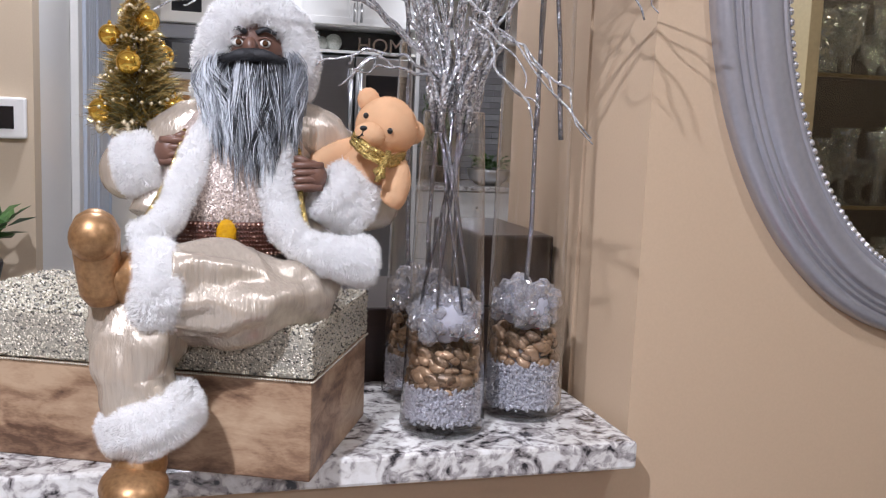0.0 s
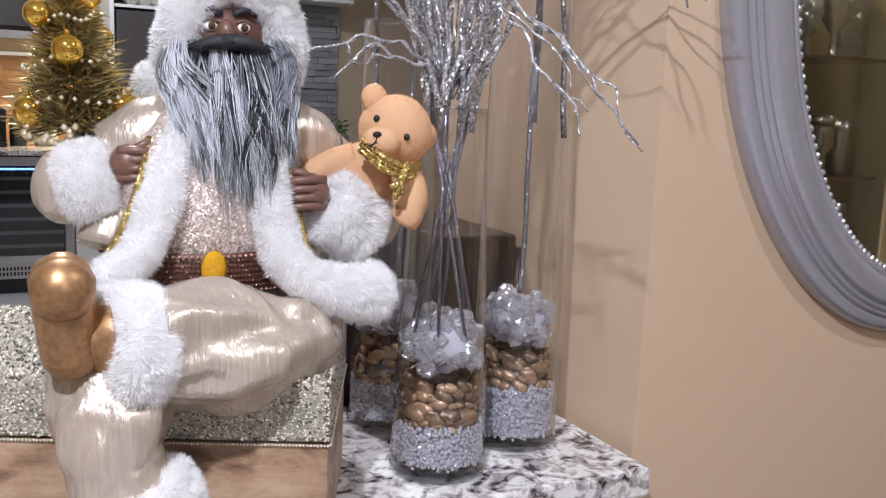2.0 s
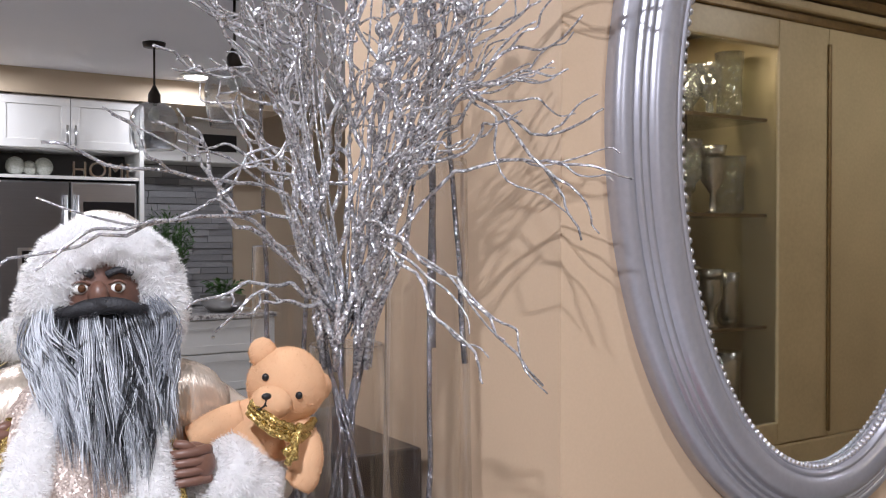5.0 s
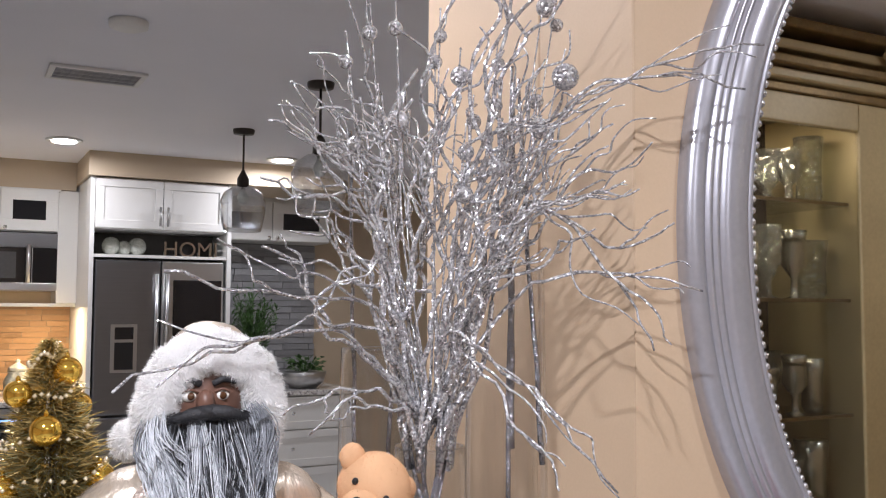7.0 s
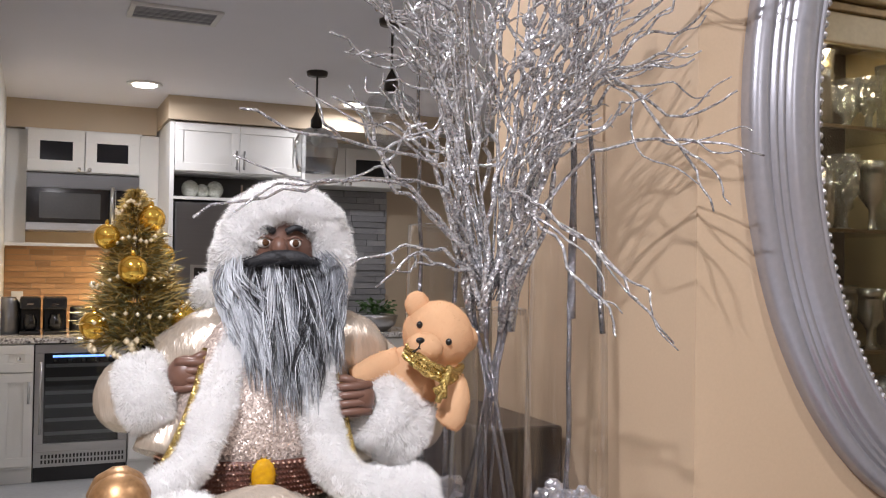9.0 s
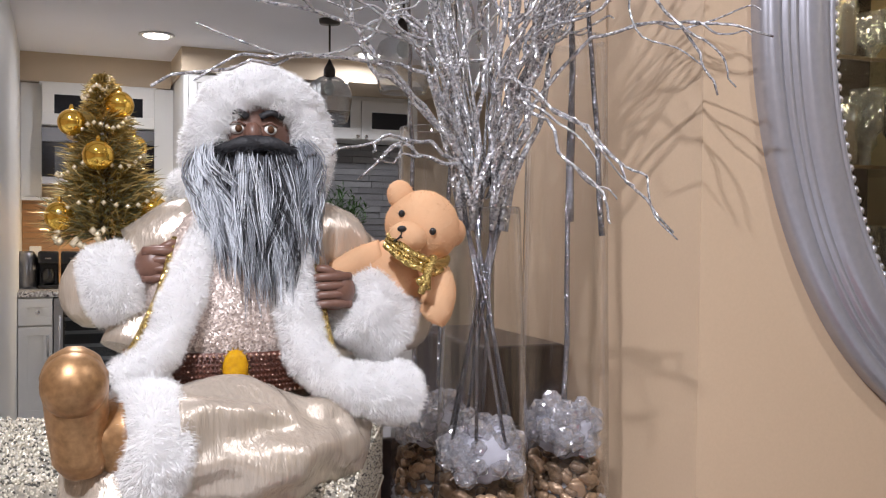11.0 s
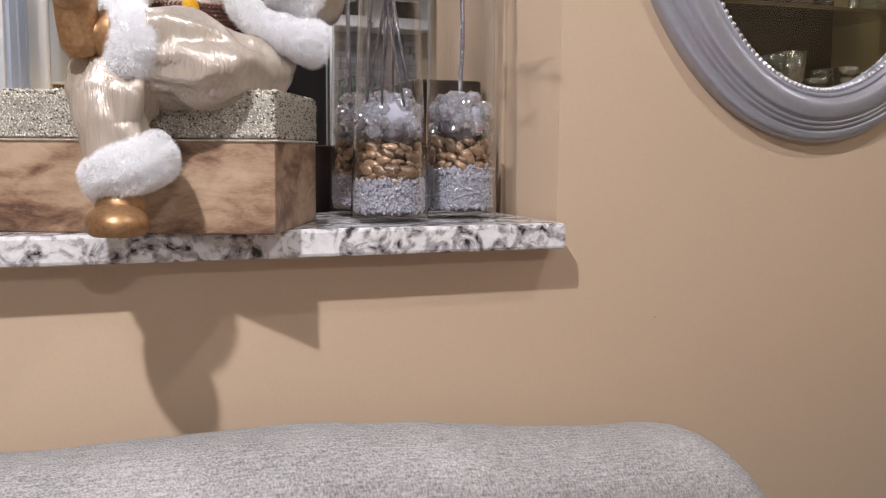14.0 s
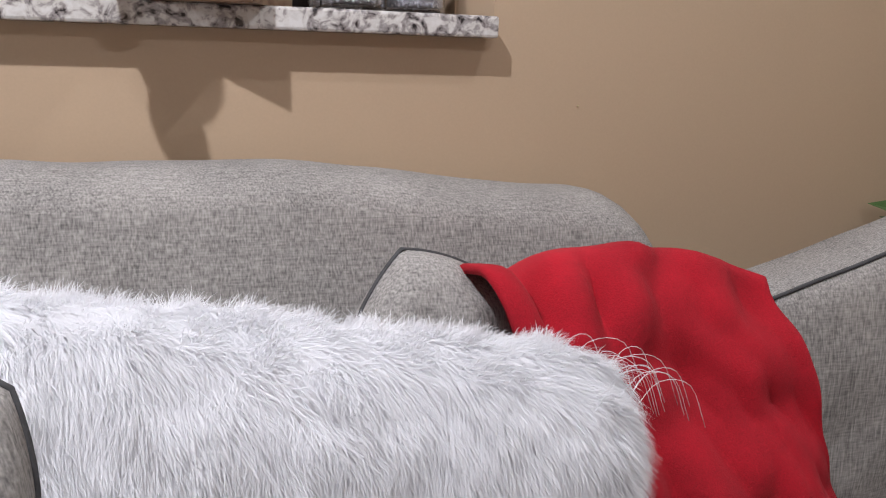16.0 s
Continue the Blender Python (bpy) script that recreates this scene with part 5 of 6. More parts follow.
for k in range(8000):
    h = rnd.random() ** 1.15
    a = rnd.uniform(0, 6.283)
    tier = 1 + 0.13 * math.sin(h * 30)
    r = (0.05 * (1 - h) ** 0.8 + 0.005) * tier
    p = TC + Vector((-0.006 * h, 0, 0.152 * h))
    out = Vector((math.cos(a), math.sin(a), rnd.uniform(-0.1, 0.5)))
    s = p + out * r * rnd.uniform(0.15, 0.75)
    strand(bm, s, out + Vector((rnd.uniform(-0.5, 0.5), rnd.uniform(-0.5, 0.5), rnd.uniform(-0.4, 0.4))), r * rnd.uniform(0.25, 0.5) + 0.004, 0.0016, 0 if rnd.random() < 0.6 + 0.4 * h else 1, 0.1, rnd)
tagged(part("foliage", bm, [M_TINSEL, M_NEEDLE], tree, "gold tinsel and dark green needles"), kind="stuff")
for x, y, z, r in ((-0.611, 0.045, 1.521, 0.014), (-0.633, 0.07, 1.552, 0.0125), (-0.591, 0.078, 1.571, 0.0135), (-0.643, 0.07, 1.466, 0.014), (-0.561, 0.07, 1.472, 0.0145), (-0.62, 0.13, 1.5, 0.013), (-0.575, 0.12, 1.535, 0.013)):
    bm = bmesh.new()
    bmesh.ops.create_icosphere(bm, subdivisions=3, radius=r, matrix=Matrix.Translation((x, y, z)))
    lathe([(0.0022, 0), (0.0022, 0.003), (0.0008, 0.005)], (x, y, z + r - 0.001), 8, bm)
    part("bauble", bm, M_BAUBLE, tree, "shiny gold bauble", True)
bm = bmesh.new()
for k in range(120):
    t = k / 120
    a = t * 4 * 6.283
    r = 0.053 * (1 - t) ** 0.8 + 0.006
    little(bm, TC + Vector((r * math.cos(a) - 0.008 * t, r * math.sin(a), 0.004 + 0.145 * t - 0.004 * math.sin(a * 4))), 0.0027)
for k in range(26):
    a = rnd.uniform(3.4, 6.0)
    little(bm, TC + Vector((0.048 * math.cos(a), 0.048 * math.sin(a), rnd.uniform(-0.008, 0.008))), 0.0042)
part("bead_garland", bm, M_PEARL, tree, "string of champagne pearls")

# ---- kitchen ----


def shaker(parent, x0, x1, z0, z1, y, name="door", pane=False, knob=None, bar=None, material=None):
    """A framed cabinet door facing the ledge; with pane, dark glass in its middle."""
    m = material or M_WHITE
    bm = box(x0, x1, y - 0.02, y, z0, z1, 0.002)
    w = 0.055 if pane is False else min(0.085, (x1 - x0) * 0.21)
    door = part(name, bm, m, parent)
    for n, a in (("rail", (x0, x1, z1 - w, z1)), ("rail", (x0, x1, z0, z0 + w)), ("stile", (x0, x0 + w, z0 + w, z1 - w)), ("stile", (x1 - w, x1, z0 + w, z1 - w))):
        part(n, box(a[0], a[1], y - 0.028, y - 0.0201, a[2], a[3], 0.0015), m, door)
    if pane:
        part("pane", box(x0 + w, x1 - w, y - 0.0235, y - 0.0205, z0 + w, z1 - w), M_DARKGLASS, door, "dark glass pane")
    if knob:
        part("knob", turned_knob(knob[0], y - 0.028, knob[1]), M_CHROME, door, "chrome knob", True)
    if bar:
        part("handle", upright_bar(bar[0], y - 0.028, bar[1], bar[2]), M_STEEL, door, "brushed steel bar handle", True)
    return door


def turned_knob(x, y, z):
    bm = lathe([(0.006, 0), (0.006, 0.01), (0.014, 0.016), (0.014, 0.022), (0.004, 0.026)], (0, 0, 0), 14)
    for v in bm.verts:
        v.co = Vector((x + v.co.x, y - v.co.z, z + v.co.y))
    return bm


def upright_bar(x, y, z0, z1, r=0.008):
    bm = bmesh.new()
    tube(bm, [(x, y - 0.035, z0), (x, y - 0.035, z1)], r, n=10)
    for z in (z0 + 0.02, z1 - 0.02):
        tube(bm, [(x, y, z), (x, y - 0.035, z)], r * 0.7, n=8)
    return bm


def cabinet(x0, x1, y0, y1, z0, z1, name, label):
    c = thing(name, ((x0 + x1) / 2, (y0 + y1) / 2, z0), label, "cabinet")
    part("body", box(x0, x1, y0, y1, z0, z1, 0.002), M_WHITE, c)
    return c


c = cabinet(-0.745, 0.005, 6.2, 6.545, 2.155, 2.455, "wall_cabinet", "white wall cabinet with two glass-paned doors over the microwave")
shaker(c, -0.74, -0.372, 2.162, 2.45, 6.2, pane=True, knob=(-0.405, 2.18))
shaker(c, -0.366, 0.0, 2.162, 2.45, 6.2, pane=True, knob=(-0.335, 2.18))
part("crown", box(-0.76, 0.02, 6.185, 6.2, 2.44, 2.46, 0.004), M_WHITE, c)

mw = thing("microwave", (-0.37, 6.35, 1.745), "stainless over-range microwave with black glass door", "microwave")
part("body", box(-0.745, 0.005, 6.17, 6.545, 1.745, 2.145, 0.004), M_STEEL, mw)
part("vent_panel", box(-0.742, 0.002, 6.155, 6.169, 2.045, 2.142, 0.002), M_DARKSTEEL, mw)
part("door", box(-0.742, -0.16, 6.15, 6.169, 1.80, 2.042, 0.003), M_DARKGLASS, mw, "black glass door")
part("door_window", box(-0.66, -0.26, 6.147, 6.1495, 1.83, 2.01), mat("mesh_grey_window", (0.06, 0.06, 0.06), 0.2, 0.1, 0.1), mw, "grey mesh window")
part("handle", upright_bar(-0.185, 6.15, 1.80, 2.06, 0.016), M_STEEL, mw, "thick steel handle", True)
part("control_panel", box(-0.155, 0.002, 6.152, 6.169, 1.80, 2.042, 0.002), M_DARKGLASS, mw, "black control panel")
part("lower_trim", box(-0.742, 0.002, 6.152, 6.169, 1.748, 1.797, 0.002), M_STEEL, mw)

filler = cabinet(0.0055, 0.139, 6.2, 6.545, 1.66, 2.455, "filler_cabinet", "narrow white cabinet filler beside the fridge")
part("wall_panel", box(-0.879, -0.7455, 6.26, 6.545, 1.66, 2.455, 0.002), M_WHITE, filler)
part("valance", box(-0.879, 0.139, 6.24, 6.26, 1.635, 1.659, 0.002), M_WHITE, filler)

base = cabinet(-0.878, -0.672, 5.66, 6.545, 0.2, 1.0, "base_cabinet", "white base cabinet with a drawer and a door")
shaker(base, -0.876, -0.674, 0.82, 0.99, 5.66, "drawer", knob=(-0.76, 0.905))
shaker(base, -0.876, -0.674, 0.22, 0.81, 5.66, bar=(-0.70, 0.62, 0.76))
part("toe_kick", box(-0.878, -0.672, 5.7, 6.4, FLOOR, 0.199), M_WHITE, base)
wine = thing("wine_cooler", (-0.38, 5.9, FLOOR), "stainless under-counter wine cooler with dark glass door and blue light", "wine cooler")
part("body", box(-0.668, -0.092, 5.68, 6.5, 0.2, 0.995, 0.003), M_BLACK, wine)
for n, a in (("door_rail", (-0.665, -0.095, 0.935, 0.99)), ("door_rail", (-0.665, -0.095, 0.3, 0.35)), ("door_stile", (-0.665, -0.61, 0.351, 0.934)), ("door_stile", (-0.15, -0.095, 0.351, 0.934))):
    part(n, box(a[0], a[1], 5.65, 5.679, a[2], a[3], 0.002), M_STEEL, wine)
part("glass", box(-0.609, -0.151, 5.668, 5.672, 0.351, 0.934), M_PANE, wine, "tinted glass door")
for k in range(6):
    z = 0.40 + 0.088 * k
    part("shelf", box(-0.6, -0.16, 5.674, 5.679, z, z + 0.022), M_DARKSTEEL, wine, "steel shelf front")
part("led", box(-0.56, -0.2, 5.6735, 5.6785, 0.905, 0.918), M_BLUEGLOW, wine, "blue light strip")
for k in range(5):
    bm = bmesh.new()
    bmesh.ops.create_icosphere(bm, subdivisions=2, radius=0.018, matrix=Matrix.Translation((-0.54 + 0.085 * k, 5.676, 0.885)))
    part("bottle_end", bm, M_DARKGLASS, wine, "dark bottle end", True)
part("grille", box(-0.665, -0.095, 5.66, 5.679, 0.2, 0.298, 0.002), M_STEEL, wine, "vented steel toe grille")
for k in range(24):
    for j in range(2):
        x = -0.62 + 0.0215 * k
        part("slot", box(x, x + 0.012, 5.657, 5.6595, 0.222 + 0.034 * j, 0.245 + 0.034 * j), M_BLACK, wine)
part("handle", upright_bar(-0.63, 5.65, 0.42, 0.88, 0.009), M_STEEL, wine, "steel bar handle", True)
part("plinth", box(-0.665, -0.095, 5.7, 6.4, FLOOR, 0.199), M_BLACK, wine)
tail = cabinet(-0.088, 0.138, 5.66, 6.545, 0.2, 1.0, "base_cabinet", "narrow white base cabinet beside the fridge")
shaker(tail, -0.086, 0.136, 0.22, 0.99, 5.66)
part("toe_kick", box(-0.088, 0.138, 5.7, 6.4, FLOOR, 0.199), M_WHITE, tail)
solo("counter_left", box(-0.879, 0.139, 5.63, 6.549, 1.001, 1.035, 0.003), M_COUNTER, "pale veined granite kitchen worktop", "worktop")

backsplash = setting("backsplash_left", box(-0.879, 0.139, 6.535, 6.549, 1.036, 1.66), mat("sand_grout", (0.4, 0.3, 0.2), 0.9), "amber strip-tile backsplash", "backsplash")
rnd = random.Random(3)
tile = finish(box(-0.5, 0.5, -0.5, 0.5, -0.5, 0.5), "tile", M_BRICK, False)
for row in range(15):
    x, z = -0.879, 1.04 + 0.0413 * row
    while x < 0.13:
        w = min(rnd.uniform(0.1, 0.3), 0.139 - x)
        if w > 0.02:
            d = rnd.uniform(0.006, 0.014)
            piece("tile", tile, (x + w / 2, 6.535 - d / 2, z + 0.019), backsplash, scale=(w - 0.004, d, 0.037))
        x += w


def coffee_maker(x, w, h, label):
    c = thing("coffee_maker", (x, 6.05, 1.035), label, "coffee maker", "black coffee makers on the worktop")
    part("body", box(x - w / 2, x + w / 2, 6.06, 6.2, 1.035, 1.035 + h, 0.012), M_BLACK, c)
    part("base", box(x - w / 2, x + w / 2, 5.92, 6.059, 1.035, 1.06, 0.006), M_BLACK, c)
    part("head", box(x - w / 2, x + w / 2, 5.93, 6.059, 1.035 + h * 0.68, 1.035 + h, 0.012), M_BLACK, c)
    part("carafe", lathe([(0.03, 0), (0.042, 0.02), (0.045, 0.07), (0.03, 0.1), (0.032, 0.11)], (x, 5.99, 1.061), 20), M_DARKGLASS, c, "dark glass carafe", True)
    part("badge", box(x - 0.02, x + 0.02, 5.927, 5.9295, 1.035 + h * 0.8, 1.035 + h * 0.84), M_CHROME, c)


coffee_maker(-0.70, 0.13, 0.25, "tall black coffee maker on the worktop")
coffee_maker(-0.545, 0.15, 0.25, "black drip coffee maker on the worktop")
bm = lathe([(0.05, 0), (0.052, 0.004), (0.052, 0.17), (0.046, 0.185)], (-0.40, 6.05, 1.035), 24)
solo("canister", bm, M_BLACK, "small black canister on the worktop", "canister", True)
bm = lathe([(0.07, 0), (0.075, 0.02), (0.075, 0.2), (0.05, 0.24), (0.045, 0.25)], (-0.835, 6.05, 1.035), 24)
solo("blender_jug", bm, M_DARKSTEEL, "grey blender jug on the worktop", "blender", True)
jar = thing("cookie_jar", (-0.23, 6.1, 1.035), "clear glass jar with a rounded glass lid", "jar")
part("jar", lathe([(0.06, 0), (0.085, 0.03), (0.09, 0.1), (0.06, 0.15), (0.065, 0.16)], (-0.23, 6.1, 1.035), 28), M_CRYSTALWARE, jar, smooth=True)
part("lid", lathe([(0.066, 0), (0.06, 0.03), (0.02, 0.055), (0.012, 0.06), (0.018, 0.075), (0.004, 0.085)], (-0.23, 6.1, 1.196), 24), M_CRYSTALWARE, jar, smooth=True)
sock = thing("wall_socket", (-0.79, 6.52, 1.2), "white wall socket on the backsplash", "socket")
part("plate", box(-0.83, -0.75, 6.51, 6.52, 1.19, 1.31, 0.004), M_WHITE, sock)
part("outlet", box(-0.81, -0.77, 6.505, 6.5095, 1.21, 1.24, 0.002), M_WHITE, sock)
part("outlet", box(-0.81, -0.77, 6.505, 6.5095, 1.26, 1.29, 0.002), M_WHITE, sock)

# fridge in its surround
sur = thing("fridge_surround", (0.6, 6.0, FLOOR), "white fridge surround with cupboards and an open shelf above", "cabinet")
part("side_panel", box(0.14, 0.168, 5.6, 6.545, FLOOR, 2.498), M_WHITE, sur)
part("side_panel", box(1.052, 1.08, 5.6, 6.545, FLOOR, 2.498), M_WHITE, sur)
part("shelf_board", box(0.1685, 1.0515, 5.61, 6.545, 1.965, 1.985), M_WHITE, sur)
part("cupboard", box(0.1685, 1.0515, 5.63, 6.545, 2.155, 2.498), M_WHITE, sur)
part("niche_back", box(0.1685, 1.0515, 6.0, 6.02, 1.986, 2.154), M_CABINSIDE, sur, "dark niche back")
shaker(sur, 0.172, 0.608, 2.16, 2.49, 5.629, bar=(0.585, 2.18, 2.31))
shaker(sur, 0.612, 1.048, 2.16, 2.49, 5.629, bar=(0.636, 2.18, 2.31))
fr = thing("refrigerator", (0.61, 6.0, FLOOR), "stainless french-door refrigerator with a dark glass panel and dispenser", "refrigerator")
part("body", box(0.18, 1.04, 5.7, 6.5, FLOOR + 0.02, 1.955), M_DARKSTEEL, fr)
d = part("door", box(0.182, 0.606, 5.62, 5.699, 0.92, 1.95, 0.012), M_DARKSTEEL, fr)
part("handle", upright_bar(0.575, 5.62, 1.0, 1.86, 0.014), M_STEEL, d, "steel bar handle", True)
part("dispenser", box(0.29, 0.46, 5.614, 5.6195, 1.2, 1.52, 0.003), M_STEEL, d, "steel ice dispenser frame")
part("dispenser_well", box(0.315, 0.435, 5.611, 5.6138, 1.22, 1.4), M_BLACK, d, "black dispenser recess")
part("display", box(0.315, 0.435, 5.611, 5.6138, 1.42, 1.5), M_DARKGLASS, d)
d = part("door", box(0.612, 1.038, 5.62, 5.699, 0.92, 1.95, 0.012), M_STEEL, fr)
part("handle", upright_bar(0.645, 5.62, 1.0, 1.86, 0.014), M_STEEL, d, "steel bar handle", True)
part("glass_panel", box(0.69, 1.02, 5.612, 5.6195, 0.96, 1.82, 0.004), M_DARKGLASS, d, "black glass door-in-door panel")
part("freezer_drawer", box(0.182, 1.038, 5.62, 5.699, 0.16, 0.91, 0.012), M_DARKSTEEL, fr)
bm = bmesh.new()
tube(bm, [(0.28, 5.585, 0.82), (0.94, 5.585, 0.82)], 0.014, n=10)
for x in (0.3, 0.92):
    tube(bm, [(x, 5.62, 0.82), (x, 5.585, 0.82)], 0.01, n=8)
part("drawer_handle", bm, M_STEEL, fr, "steel bar handle", True)
txt = bpy.data.curves.new("home_letters", "FONT")
txt.body, txt.size, txt.extrude, txt.align_x = "HOME", 0.15, 0.012, "CENTER"
ob = new("home_letters_source", txt)
ob.matrix_world = pose(0.85, 5.75, 1.988, 90, 0, 0)
bpy.context.view_layer.update()
me = bpy.data.meshes.new_from_object(ob.evaluated_get(bpy.context.evaluated_depsgraph_get()))
me.materials.append(M_CHROME)
me.transform(pose(0.85, 5.75, 1.988, 90, 0, 0))
bpy.data.objects.remove(ob)
tagged(new("home_letters", me), "silver letters spelling HOME on the shelf", "letters")
for x, r in ((0.30, 0.062), (0.385, 0.05), (0.47, 0.062)):
    bm = lathe([(0.03, 0)] + [(r * math.sin(math.pi * k / 12), r - r * math.cos(math.pi * k / 12)) for k in range(2, 12)] + [(0.01, 2 * r)], (x, 5.76, 1.985), 24)
    solo("glass_globe", bm, M_CRYSTALWARE, "silvery glass globe on the shelf over the fridge", "globe", True, "glass globes over the fridge")

# right of the fridge
rc = cabinet(1.09, 2.04, 6.2, 6.545, 2.155, 2.499, "wall_cabinet", "white wall cabinet with small dark glass panes")
shaker(rc, 1.095, 1.56, 2.16, 2.46, 6.2, pane=True, knob=(1.53, 2.18))
shaker(rc, 1.565, 2.035, 2.16, 2.46, 6.2, pane=True, knob=(1.6, 2.18))
ledger = setting("backsplash_right", box(1.09, 2.04, 6.53, 6.549, 1.036, 2.155), mat("grey_grout", (0.2, 0.2, 0.2), 0.9), "grey ledger-stone backsplash", "backsplash")
stone = finish(box(-0.5, 0.5, -0.5, 0.5, -0.5, 0.5), "stone", M_STONE, False)
for row in range(22):
    x, z = 1.09, 1.04 + 0.0505 * row
    while x < 2.03:
        w = min(rnd.uniform(0.14, 0.42), 2.04 - x)
        if w > 0.02:
            d = rnd.uniform(0.01, 0.035)
            piece("stone", stone, (x + w / 2, 6.53 - d / 2, z + 0.024), ledger, scale=(w - 0.004, d, 0.046))
        x += w
dr = cabinet(1.09, 2.04, 5.66, 6.545, 0.2, 1.0, "drawer_cabinet", "white base cabinet with three drawers")
for z0, z1 in ((0.76, 0.99), (0.49, 0.75), (0.22, 0.48)):
    shaker(dr, 1.095, 2.035, z0, z1, 5.66, "drawer", knob=(1.56, (z0 + z1) / 2))
part("toe_kick", box(1.09, 2.04, 5.7, 6.4, FLOOR, 0.199), M_WHITE, dr)
solo("counter_right", box(1.085, 2.05, 5.62, 6.549, 1.001, 1.035, 0.003), M_COUNTER, "pale veined granite kitchen worktop", "worktop")


def leafy(name, at, n, spread, height, leaf, label, seed, pot, pot_mat, pot_label, needles=False):
    p = thing(name, at, label, "plant")
    part("pot", lathe(pot, at, 24), pot_mat, p, pot_label, True)
    rnd = random.Random(seed)
    top = Vector(at) + Vector((0, 0, max(z for _, z in pot)))
    st, lv = bmesh.new(), bmesh.new()
    for k in range(n):
        a = rnd.uniform(0, 6.283)
        tip = top + Vector((spread * rnd.random() ** 0.6 * math.cos(a), spread * rnd.random() ** 0.6 * math.sin(a), height * rnd.uniform(0.25, 1)))
        tube(st, smooth_path([top - Vector((0, 0, 0.02)), top.lerp(tip, 0.5) + Vector((0, 0, height * 0.12)), tip], 3), 0.003, 0.0015, 5)
        for j in range(9 if needles else 3):
            c = top.lerp(tip, 0.45 + 0.55 * (j + 1) / (9 if needles else 3))
            d = (tip - top).normalized() + Vector((rnd.uniform(-1, 1), rnd.uniform(-1, 1), rnd.uniform(-0.6, 0.6)))
            d.normalize()
            s = d.cross(Vector((rnd.uniform(-0.4, 0.4), rnd.uniform(-0.4, 0.4), 1))).normalized() * leaf * (0.12 if needles else 0.38)
            ln = leaf * rnd.uniform(0.7, 1.3)
            q = [lv.verts.new(v) for v in (c, c + d * ln * 0.4 + s, c + d * ln + Vector((0, 0, -ln * 0.2)), c + d * ln * 0.4 - s)]
            lv.faces.new(q)
    part("stems", st, M_LEAF, p)
    tagged(part("leaves", lv, M_LEAF, p, "green leaves"), kind="stuff")
    return p


leafy("potted_fir", (1.42, 6.2, 1.035), 90, 0.2, 0.62, 0.07, "dark green fir arrangement against the grey stone", 4, [(0.07, 0), (0.09, 0.12), (0.085, 0.13)], M_BRONZE, "dark pot", True)
leafy("herb_bowl", (1.72, 5.85, 1.035), 34, 0.15, 0.10, 0.05, "white woven bowl of green leaves on the worktop", 5, [(0.09, 0), (0.15, 0.05), (0.17, 0.12), (0.165, 0.125)], M_STEEL, "white and grey woven bowl")

# pendants, recessed lamps, vent, detector


def pendant(x, y):
    p = thing("pendant_lamp", (x, y, 2.07), "clear glass pendant lamp on a dark bronze rod", "pendant lamp", "kitchen pendants")
    part("canopy", lathe([(0.0, 0), (0.058, 0.004), (0.062, 0.02), (0.062, 0.03)], (x, y, TOP - 0.03), 28), M_BRONZE, p, smooth=True)
    bm = bmesh.new()
    tube(bm, [(x, y, TOP - 0.03), (x, y, 2.42)], 0.006, n=8)
    part("rod", bm, M_BRONZE, p, smooth=True)
    part("socket", lathe([(0.034, 0), (0.034, 0.05), (0.02, 0.075), (0.008, 0.1)], (x, y, 2.325), 20), M_BRONZE, p, smooth=True)
    pr = [(0.03, 0.262), (0.06, 0.255), (0.105, 0.225), (0.13, 0.17), (0.13, 0.12), (0.118, 0.05), (0.105, 0.0)]
    pr += [(r - 0.003, z) for r, z in reversed(pr)]
    bm = bmesh.new()
    n = 36
    rings = [[bm.verts.new((x + r * math.cos(6.28319 * k / n), y + r * math.sin(6.28319 * k / n), 2.07 + z)) for k in range(n)] for r, z in pr]
    for a, b in zip(rings, rings[1:] + rings[:1]):
        for k in range(n):
            bm.faces.new((a[k], a[(k + 1) % n], b[(k + 1) % n], b[k]))
    bmesh.ops.recalc_face_normals(bm, faces=bm.faces)
    part("shade", bm, M_SHADE, p, "clear bell glass shade", True)
    part("bulb", lathe([(0.012, 0.1), (0.014, 0.08), (0.03, 0.05), (0.032, 0.03), (0.02, 0.008), (0.0, 0.0)][::-1], (x, y, 2.225), 20), M_CRYSTALWARE, p, "clear bulb", True)


pendant(0.807, 4.383)
pendant(0.795, 3.109)
# Third to fifth and last are unseen fixtures added to hold fill lamps.
for x, y in ((-0.07, 5.23), (1.34, 5.29), (-0.55, 0.95), (2.6, 2.0), (2.6, -0.55), (-1.12, -1.15), (0.5, -0.95), (-0.4, -3.4)):
    p = thing("recessed_lamp", (x, y, TOP - 0.012), "round white recessed ceiling lamp switched on, known or added for fill", "ceiling lamp", "recessed ceiling lamps")
    part("trim", lathe([(0.075, 0.012), (0.105, 0.011), (0.11, 0.004), (0.1, 0.0), (0.075, 0.002)], (x, y, TOP - 0.0125), 28), M_WHITE, p, smooth=True)
    part("lens", lathe([(0.0, 0.0), (0.072, 0.0), (0.073, 0.005), (0.0, 0.006)], (x, y, TOP - 0.0185), 28), M_LAMPGLOW, p, "glowing lens")
vent = thing("ceiling_vent", (-0.13, 3.45, TOP - 0.015), "white slatted air vent in the kitchen ceiling", "air vent")
for a in ((-0.33, 0.07, 3.32, 3.345), (-0.33, 0.07, 3.545, 3.57)):
    part("frame", box(*a, TOP - 0.015, TOP - 0.001, 0.003), M_WHITE, vent)
for a in ((-0.33, -0.305, 3.3455, 3.5445), (0.045, 0.07, 3.3455, 3.5445)):
    part("frame", box(*a, TOP - 0.015, TOP - 0.001, 0.003), M_WHITE, vent)
